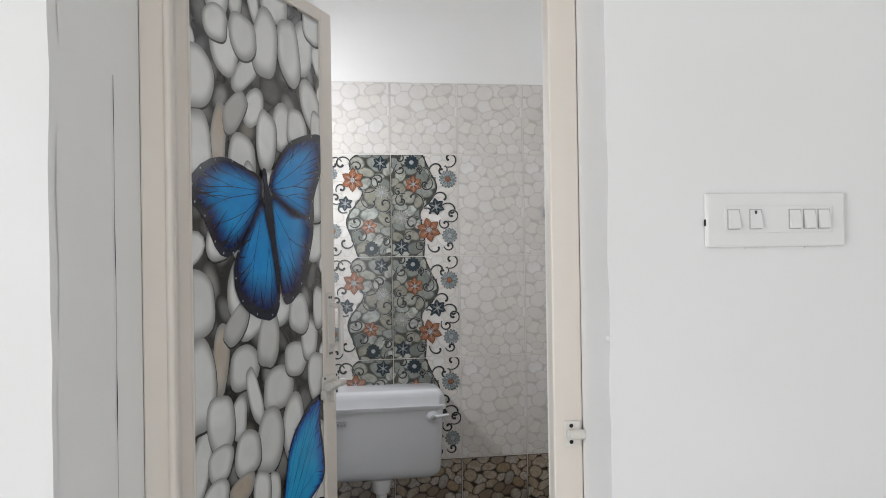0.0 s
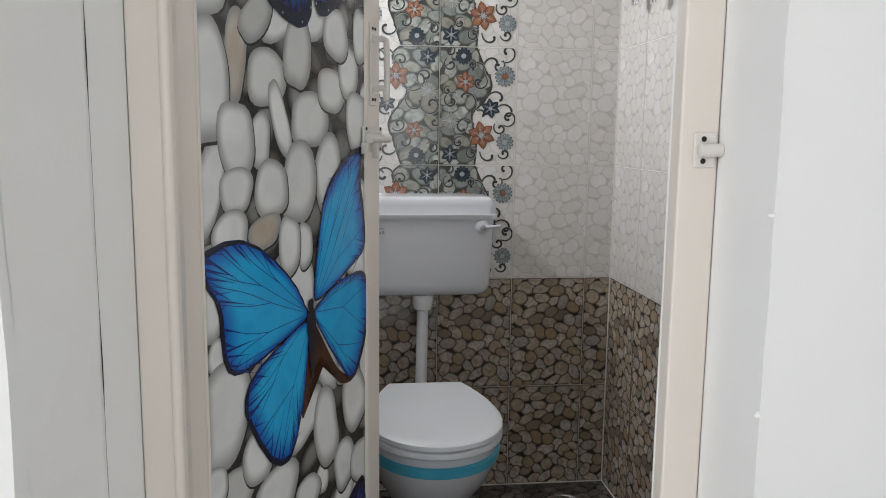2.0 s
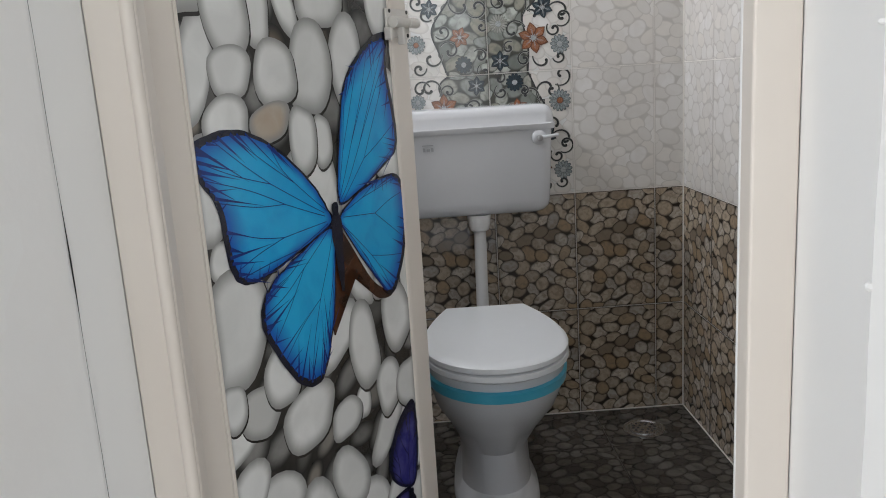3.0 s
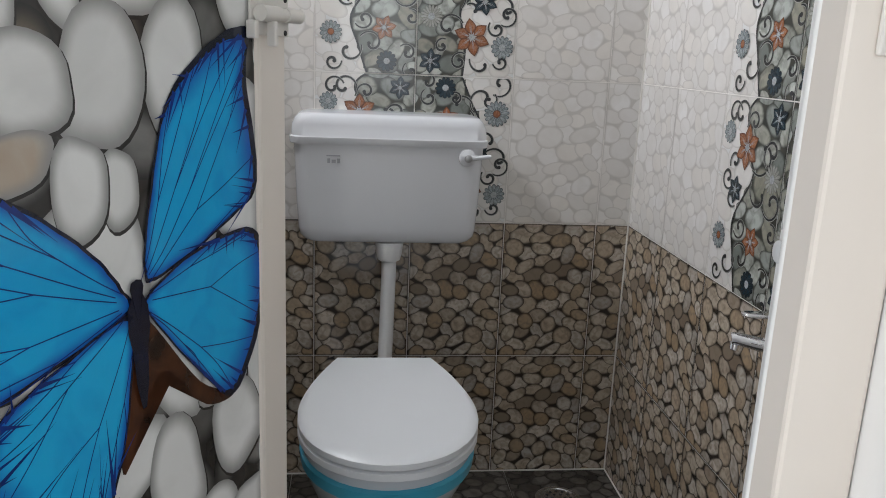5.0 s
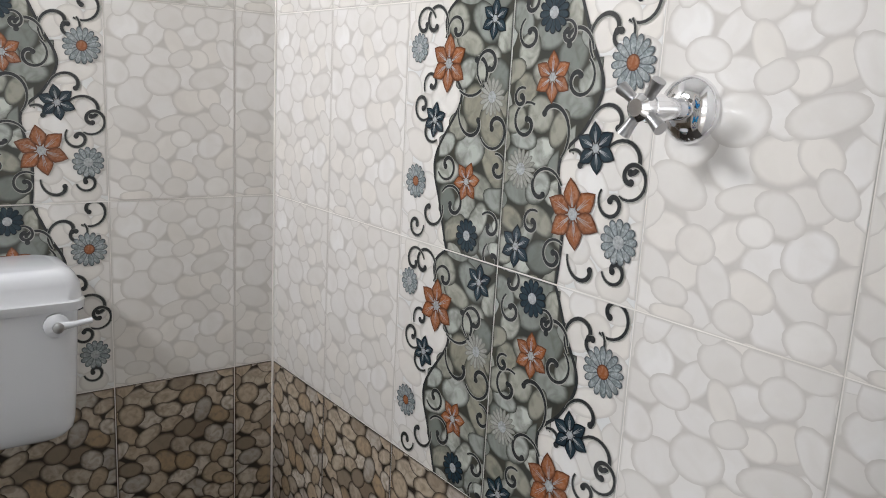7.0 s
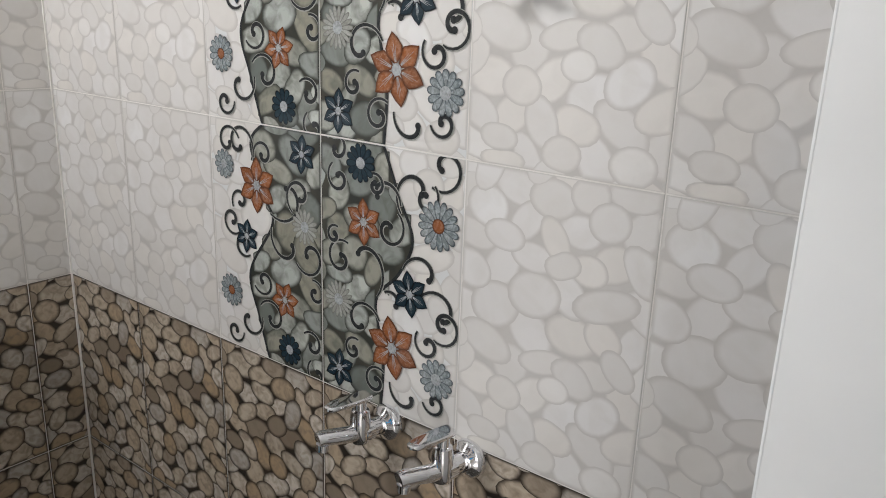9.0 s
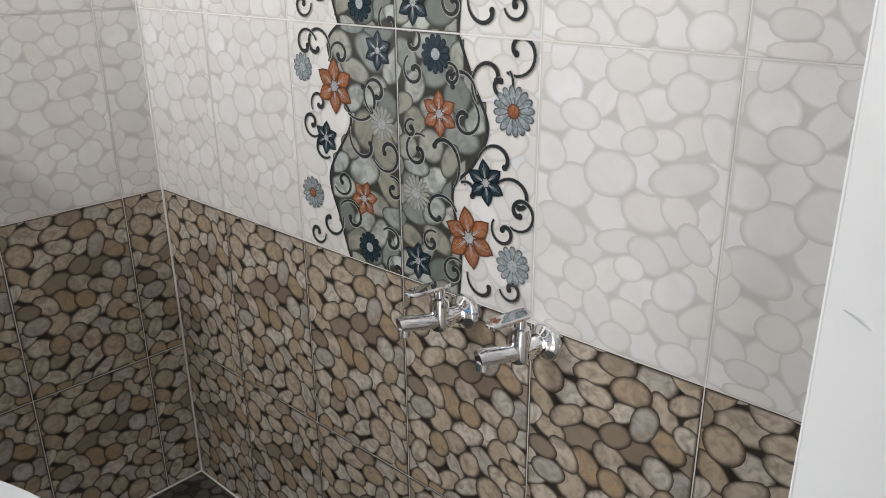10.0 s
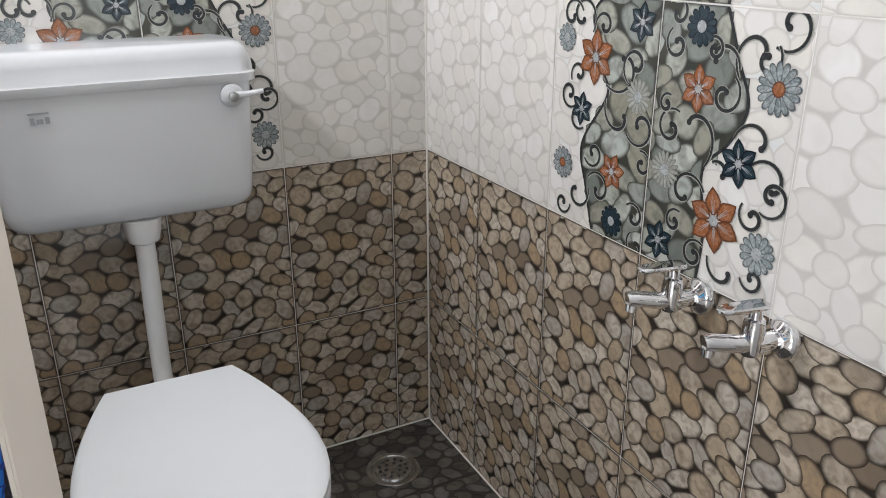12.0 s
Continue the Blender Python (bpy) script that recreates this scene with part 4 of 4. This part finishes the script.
# door fittings
handle = part("pull_handle", boxes((0.586, 0.609, -0.004, 0.0, 1.241, 1.391)), HARDWARE, door, "slim cream plastic pull handle", bevel=0.002)
grip = spline([(0.5975, -0.004, 1.268), (0.5975, -0.026, 1.273), (0.5975, -0.030, 1.252), (0.5975, -0.030, 1.346), (0.5975, -0.026, 1.359), (0.5975, -0.004, 1.364)], 5)
part("grip", tube(grip, 0.0055, 10), HARDWARE, handle, smooth=True)
for z in (1.252, 1.380):
    for x in (0.592, 0.603):
        part("screw", lathe([(0.0034, 0.0), (0.003, 0.0012)], 10, "y", (x, -0.004, z)), SCREW, handle)
bolt = part("slide_bolt", boxes((0.552, 0.636, -0.004, 0.0, 1.156, 1.202)), HARDWARE, door, "cream plastic sliding bolt", bevel=0.0015)
part("bolt_end", boxes((0.547, 0.556, -0.013, 0.0, 1.152, 1.172)), HARDWARE, bolt, bevel=0.002)
part("barrel", lathe([(0.0085, 0.0), (0.0085, 0.034), (0.0075, 0.034), (0.0075, 0.05), (0.0092, 0.05), (0.0092, 0.088)], 16, "x", (0.645, -0.013, 1.180)), HARDWARE, bolt, smooth=True)
part("bolt_knob", boxes((0.575, 0.583, -0.022, -0.010, 1.144, 1.172)), HARDWARE, bolt, bevel=0.002)
for x in (0.563, 0.627):
    for z in (1.160, 1.198):
        part("screw", lathe([(0.0034, 0.0), (0.003, 0.0012)], 10, "y", (x, -0.004, z)), SCREW, bolt)
catch = tagged(finish("bolt_catch", boxes((-0.460, -0.431, FRAME_Y - 0.004, FRAME_Y, 1.164, 1.207)), HARDWARE, bevel=0.002), "cream plastic bolt catch screwed to the frame", "bolt catch")
part("socket", lathe([(0.0085, 0), (0.0085, 0.026), (0.006, 0.028)], 14, "x", (-0.4285, FRAME_Y - 0.011, 1.1855)), HARDWARE, catch, smooth=True)
for z in (1.172, 1.199):
    part("screw", lathe([(0.0036, 0.0), (0.003, 0.0012)], 10, "y", (-0.448, FRAME_Y - 0.004, z)), SCREW, catch)

# switch plate
SX, SZ, SW, SH = -0.287, 1.492, 0.2305, 0.083
plate = tagged(finish("switch_plate", boxes((SX, SX + SW, FACE - 0.009, FACE, SZ, SZ + SH)), SWITCH, bevel=0.004), "white switch plate with five rocker switches on the wall", "switch plate")
part("inner_frame", boxes((SX + 0.029, SX + SW - 0.023, FACE - 0.0105, FACE - 0.009, SZ + 0.022, SZ + SH - 0.020)), SWITCH, plate, bevel=0.001)
for i, f0 in enumerate((0.15, 0.305, 0.585, 0.69, 0.795)):
    x0, x1 = SX + SW * f0, SX + SW * f0 + 0.0175
    z0, z1 = SZ + 0.0285, SZ + SH - 0.0265
    part("rocker_well", boxes((x0 - 0.0012, x1 + 0.0012, FACE - 0.0112, FACE - 0.0105, z0 - 0.0012, z1 + 0.0012)), SWITCH_WELL, plate, "thin grey gap round a rocker")
    bm = boxes((x0, x1, FACE - 0.0175, FACE - 0.0112, z0, z1))
    for v in bm.verts:
        if v.co.z > SZ + 0.042 and v.co.y < FACE - 0.012:
            v.co.y += 0.0055
    rocker = part("rocker", bm, SWITCH, plate, bevel=0.001)
    if i == 1:
        part("mark", boxes((x0 + 0.007, x0 + 0.0095, FACE - 0.0138, FACE - 0.0118, z1 - 0.006, z1 - 0.001)), HOLE, rocker, "small black mark")
for x in (SX + 0.066, SX + 0.165):
    part("clip", boxes((x, x + 0.035, FACE - 0.004, FACE, SZ - 0.0025, SZ - 0.0002)), SWITCH, plate)
part("side_notch", boxes((SX - 0.0006, SX + 0.001, FACE - 0.007, FACE - 0.003, SZ + 0.033, SZ + 0.043)), HOLE, plate, "small dark notch")

# ---- toilet ----
CX = -0.666


def egg(z, back, frontward, half, square=0.62, grow=1.0, cx=CX):
    """A seat-shaped outline: a flat back edge, widest past the middle, a round nose."""
    pts = []
    mid = back + 0.55 * (frontward - back)
    for i in range(20):
        a = math.pi * i / 19
        pts.append((cx + half * math.cos(a) * grow, mid - (mid - frontward) * math.sin(a) ** 0.9 * grow * 1.0, z))
    for i in range(1, 10):
        t = i / 10
        pts.append((cx - half * (1 - (1 - square) * t ** 1.7) * grow, mid + (back - mid) * t, z))
    pts.append((cx - half * square * grow, back, z))
    pts.append((cx + half * square * grow, back, z))
    for i in range(9, 0, -1):
        t = i / 10
        pts.append((cx + half * (1 - (1 - square) * t ** 1.7) * grow, mid + (back - mid) * t, z))
    return pts


toilet = tagged(empty("toilet", (0, 0, 0)), "white toilet with a closed lid and blue rim band", "toilet")
pan = part("pan", loft([egg(0.0, -0.25, -0.62, 0.115, 0.8), egg(0.03, -0.25, -0.61, 0.112, 0.8), egg(0.05, -0.26, -0.58, 0.095, 0.8), egg(0.16, -0.27, -0.58, 0.088, 0.8), egg(0.24, -0.29, -0.66, 0.115, 0.75), egg(0.32, -0.32, -0.75, 0.148, 0.7), egg(0.385, -0.345, -0.80, 0.162, 0.65), egg(0.445, -0.355, -0.815, 0.165, 0.62), egg(0.450, -0.36, -0.81, 0.160, 0.62)]), CERAMIC, toilet, smooth=True)
part("blue_band", loft([egg(0.396, -0.345, -0.808, 0.166, 0.65), egg(0.398, -0.343, -0.814, 0.168, 0.65), egg(0.422, -0.349, -0.820, 0.1695, 0.62), egg(0.425, -0.351, -0.815, 0.166, 0.62)]), BLUE_TAPE, toilet, "shiny blue wrapping band", smooth=True)
part("seat", loft([egg(0.452, -0.36, -0.828, 0.168), egg(0.456, -0.36, -0.835, 0.172), egg(0.468, -0.36, -0.835, 0.172), egg(0.470, -0.36, -0.83, 0.169)]), SEAT_WHITE, toilet, smooth=True)
part("lid", loft([egg(0.472, -0.362, -0.828, 0.168), egg(0.475, -0.362, -0.834, 0.172), egg(0.486, -0.362, -0.834, 0.172), egg(0.491, -0.364, -0.826, 0.167), egg(0.4925, -0.372, -0.80, 0.155)]), SEAT_WHITE, toilet, smooth=True)
for x in (CX - 0.075, CX + 0.075):
    part("hinge", lathe([(0.011, 0), (0.011, 0.04)], 14, "x", (x + 0.02, -0.368, 0.455)), SEAT_WHITE, toilet, smooth=True)

cistern = tagged(empty("cistern", (0, 0, 0)), "white plastic wall-hung cistern with a side lever", "cistern")
TX0, TX1, TY = -0.886, -0.425, -0.152


def rrect(x0, x1, y0, y1, r, z):
    pts = []
    for cx, cy, a0 in ((x1 - r, y1 - r, 0), (x0 + r, y1 - r, 90), (x0 + r, y0 + r, 180), (x1 - r, y0 + r, 270)):
        pts += [(cx + r * math.cos(radians(a0 + 15 * k)), cy + r * math.sin(radians(a0 + 15 * k)), z) for k in range(7)]
    return pts


def tank(z, i, r=0.03):
    return rrect(TX0 + i, TX1 - i, TY + i * 0.7, -0.001, min(r, 0.06), z)


part("tank", loft([tank(0.698, 0.052, 0.02), tank(0.700, 0.036), tank(0.706, 0.026), tank(0.718, 0.017), tank(0.735, 0.0135), tank(0.80, 0.009), tank(0.948, 0.003)]), CERAMIC, cistern, smooth=True)
part("tank_lid", loft([tank(0.940, -0.004), tank(0.942, -0.006), tank(0.956, -0.007), tank(0.959, -0.003), tank(0.985, -0.001), tank(1.000, 0.006), tank(1.008, 0.014), tank(1.011, 0.03)]), CERAMIC, cistern, smooth=True)
lever = part("flush_lever", lathe([(0.0, 0), (0.021, 0.001), (0.021, 0.008), (0.016, 0.011), (0.0, 0.012)], 24, "y", (-0.470, TY + 0.004, 0.917)), CERAMIC, cistern, smooth=True)
part("arm", tube([(-0.470, TY - 0.008, 0.917), (-0.448, TY - 0.012, 0.919), (-0.415, TY - 0.012, 0.923)], [0.008, 0.0055, 0.0048], 12), CERAMIC, lever, smooth=True)
part("cap", lathe([(0.0095, 0), (0.0095, 0.002), (0.007, 0.003)], 16, "y", (-0.470, TY - 0.0162, 0.917)), BRUSHED, lever, "small grey emblem", smooth=True)
LABEL_GREY = material("grey_label_ink", (0.35, 0.36, 0.38), 0.4, scale=60)
label = part("label", boxes((-0.805, -0.773, TY + 0.0002, TY + 0.0034, 0.912, 0.915)), LABEL_GREY, cistern, "small grey printed label")
for x0, x1, z0, z1 in ((-0.803, -0.796, 0.896, 0.907), (-0.793, -0.783, 0.896, 0.904), (-0.780, -0.773, 0.896, 0.907)):
    part("label", boxes((x0, x1, TY + 0.0002, TY + 0.0036, z0, z1)), LABEL_GREY, cistern, "small grey printed label")
for x in (-0.82, -0.52):
    part("foot", lathe([(0.012, 0), (0.02, 0.008)], 12, "z", (x, -0.06, 0.6905)), CERAMIC, cistern)
flush = tagged(finish("flush_pipe", tube(spline([(-0.650, -0.105, 0.69), (-0.650, -0.105, 0.60), (-0.652, -0.107, 0.48), (-0.655, -0.13, 0.36), (-0.656, -0.20, 0.325), (-0.657, -0.325, 0.32)], 6), 0.0185, 18), PIPE_WHITE, smooth=True), "white plastic flush pipe from the cistern to the toilet", "pipe")
part("collar", lathe([(0.021, 0), (0.028, 0.004), (0.032, 0.02), (0.034, 0.036), (0.036, 0.05)], 24, "z", (-0.650, -0.105, 0.648)), PIPE_WHITE, flush, smooth=True)

# ---- taps and valve ----


def tap(at):
    """Chrome bib tap: wall flange, barrel, upright body, flat lever and a long spout."""
    t = tagged(empty("tap", at), "chrome wall tap with a flat lever above the spout", "tap", "taps on the tiled wall")
    part("flange", lathe([(0.027, -0.008), (0.027, 0.004), (0.024, 0.009), (0.017, 0.013), (0.015, 0.016)], 28, "x"), CHROME, t, smooth=True)
    part("barrel", lathe([(0.0125, 0.010), (0.0125, 0.030), (0.016, 0.032), (0.016, 0.046), (0.012, 0.048)], 20, "x"), CHROME, t, smooth=True)
    part("body", lathe([(0.012, -0.014), (0.0145, -0.008), (0.0145, 0.022), (0.0125, 0.034), (0.0085, 0.036), (0.0085, 0.050)], 20, "z", (-0.048, 0, 0)), CHROME, t, smooth=True)
    spout = part("spout", tube([(-0.046, 0, 0.0), (-0.07, 0.003, 0.002), (-0.106, 0.008, 0.008), (-0.112, 0.009, 0.007)], [0.0125, 0.0118, 0.0108, 0.0102], 18), CHROME, t, smooth=True)
    part("nozzle", tube([(-0.104, 0.008, -0.001), (-0.105, 0.008, -0.011)], [0.0095, 0.0085], 16), CHROME, spout, smooth=True)
    part("opening", lathe([(0.0065, 0), (0.0065, 0.0008)], 14, "z", (-0.105, 0.008, -0.0119)), HOLE, spout)
    outline = spline([(0.012, 0.010), (0.014, 0.0), (0.012, -0.010), (-0.02, -0.012), (-0.05, -0.009), (-0.056, 0.0), (-0.05, 0.009), (-0.02, 0.012)], 4, True)
    part("lever", loft([[(-0.048 + x * s, y * s, z) for x, y in outline] for s, z in ((0.96, 0.050), (1.0, 0.0515), (1.0, 0.0545), (0.94, 0.0565))]), CHROME, t, smooth=True)
    return t


first = tap((-0.001, -0.872, 0.710))
first.matrix_world = pose(-0.001, -0.872, 0.710, 0, 0, -10)
copy_thing(first, pose(-0.001, -1.016, 0.710, 0, 0, -10))
valve = tagged(empty("shower_valve", (-0.001, -1.037, 1.339)), "chrome shower valve with a round flange and cross handle", "valve")
part("flange", lathe([(0.037, -0.002), (0.037, 0.003), (0.034, 0.009), (0.022, 0.017), (0.014, 0.02)], 32, "x"), CHROME, valve, smooth=True)
part("stem", lathe([(0.012, 0.015), (0.012, 0.05), (0.015, 0.052), (0.015, 0.072), (0.011, 0.076)], 20, "x"), CHROME, valve, smooth=True)
cross = part("cross_handle", lathe([(0.013, 0.07), (0.0145, 0.074), (0.0145, 0.086), (0.009, 0.091)], 20, "x"), CHROME, valve, smooth=True)
for k in range(4):
    d = Vector((0, math.cos(radians(35 + 90 * k)), math.sin(radians(35 + 90 * k))))
    part("spoke", tube([Vector((-0.08, 0, 0)) + d * 0.008, Vector((-0.081, 0, 0)) + d * 0.022, Vector((-0.082, 0, 0)) + d * 0.034], [0.0055, 0.0062, 0.0078], 12), BRUSHED, cross, smooth=True)



def angle_valve(at):
    """Small chrome angle valve: wall flange, stem, downward outlet and a round handle."""
    t = tagged(empty("angle_valve", at), "small chrome angle valve high on the tiled wall", "valve", "angle valves in the corner")
    part("flange", lathe([(0.024, -0.001), (0.024, 0.003), (0.018, 0.008), (0.011, 0.010)], 24, "x"), CHROME, t, smooth=True)
    part("body", lathe([(0.010, 0.008), (0.010, 0.030), (0.015, 0.032), (0.015, 0.058), (0.009, 0.061), (0.009, 0.080)], 18, "x"), CHROME, t, smooth=True)
    part("outlet", lathe([(0.011, -0.040), (0.011, -0.022), (0.009, -0.020), (0.009, 0.0)], 16, "z", (-0.045, 0, 0)), CHROME, t, smooth=True)
    part("handle", lathe([(0.022, 0.080), (0.025, 0.082), (0.025, 0.088), (0.020, 0.091)], 22, "x"), CHROME, t, smooth=True)
    return t


upper_valve = angle_valve((-0.001, -0.25, 1.62))
copy_thing(upper_valve, pose(-0.001, -0.40, 1.605))

# floor drain
drain = tagged(empty("floor_drain", (-0.177, -0.159, 0.0)), "round steel floor drain with a perforated grate", "floor drain")
part("rim", lathe([(0.064, 0.0), (0.064, 0.0025), (0.060, 0.004), (0.054, 0.0035), (0.052, 0.001)], 40), STEEL, drain, smooth=True)
grate = part("grate", lathe([(0.044, 0.0), (0.044, 0.0045), (0.040, 0.0058), (0.0, 0.0062)], 36), STEEL, drain, smooth=True)
for ring_r, count in ((0.033, 12), (0.018, 6)):
    for k in range(count):
        t = math.tau * k / count
        part("hole", lathe([(0.0042, 0.0), (0.0042, 0.0004)], 10, "z", (ring_r * math.cos(t), ring_r * math.sin(t), 0.0060)), HOLE, grate)

# openings that let the daylight in
vent = tagged(empty("window_2", (0, 0, 0)), "small high ventilator opening with a white frame", "window", kind="structure")
for y0, y1, z0, z1 in ((vy0, vy0 + 0.025, vz0, vz1), (vy1 - 0.025, vy1, vz0, vz1), (vy0 + 0.025, vy1 - 0.025, vz0, vz0 + 0.02), (vy0 + 0.025, vy1 - 0.025, vz1 - 0.02, vz1)):
    part("window_frame", boxes((ROOM_L - 0.10, ROOM_L - 0.05, y0, y1, z0, z1)), FRAME_WHITE, vent)
win = tagged(empty("window_1", (0, 0, 0)), "white framed window of the outer room, out of view", "window", kind="structure")
for y0, y1, z0, z1 in ((wy0, wy0 + 0.05, wz0, wz1), (wy1 - 0.05, wy1, wz0, wz1), (wy0 + 0.05, wy1 - 0.05, wz0, wz0 + 0.05), (wy0 + 0.05, wy1 - 0.05, wz1 - 0.05, wz1), (-3.875, -3.825, wz0 + 0.05, wz1 - 0.05)):
    part("window_frame", boxes((-4.14, -4.09, y0, y1, z0, z1)), FRAME_WHITE, win)
# frame of the added back window, never in view
added_back_win = tagged(empty("window_3", (0, 0, 0)), "white framed window of the outer room, out of view", "window", kind="structure")
for x0, x1, z0, z1 in ((-1.05, -1.0, wz0, wz1), (0.6, 0.65, wz0, wz1), (-1.0, 0.6, wz0, wz0 + 0.05), (-1.0, 0.6, wz1 - 0.05, wz1), (-0.225, -0.175, wz0 + 0.05, wz1 - 0.05)):
    part("window_frame", boxes((x0, x1, -4.94, -4.89, z0, z1)), FRAME_WHITE, added_back_win)
structure("ground", boxes((-60, 60, -60, 60, -0.3, -0.1)), GROUT, "plain ground outside")

# ---- wall and floor tiles, piece by piece ----
tile_wall(wall_back, (ROOM_L, 0, 0), (1, 0, 0), (0, -1, 0), [0.0, 0.209, 0.459, 0.709, 0.959, 1.209, 1.30], 2, ROWS)
tile_wall(wall_right, (0, 0, 0), (0, -1, 0), (-1, 0, 0), [0.0, 0.2405, 0.4905, 0.7405, 0.9905, 1.2405, 1.461], 2, ROWS)
tile_wall(wall_left, (ROOM_L, INNER, 0), (0, 1, 0), (1, 0, 0), [0.0, 0.211, 0.461, 0.711, 0.961, 1.211, 1.461], 2, ROWS[:5])
xs, ys = [ROOM_L, -1.20, -0.90, -0.60, -0.30, 0.0], [INNER, -1.16, -0.86, -0.56, -0.26, 0.0]
for x0, x1 in zip(xs, xs[1:]):
    for y0, y1 in zip(ys, ys[1:]):
        lay("tile", tile_mesh("floor", x1 - x0, y1 - y0), Matrix.Translation((x0, y0, random.uniform(-0.0006, 0.0))), floor)
# pale joint in the corners
part("corner_joint", boxes((-0.004, 0.0, -0.004, 0.0, 0.0, TOP)), GROUT, wall_right, "pale grout line in the corner")
part("floor_joint", boxes((ROOM_L, -0.004, -0.004, 0.0, 0.0, 0.003)), GROUT, wall_back, "pale grout line along the floor")
part("floor_joint", boxes((-0.004, 0.0, INNER, -0.004, 0.0, 0.003)), GROUT, wall_right, "pale grout line along the floor")
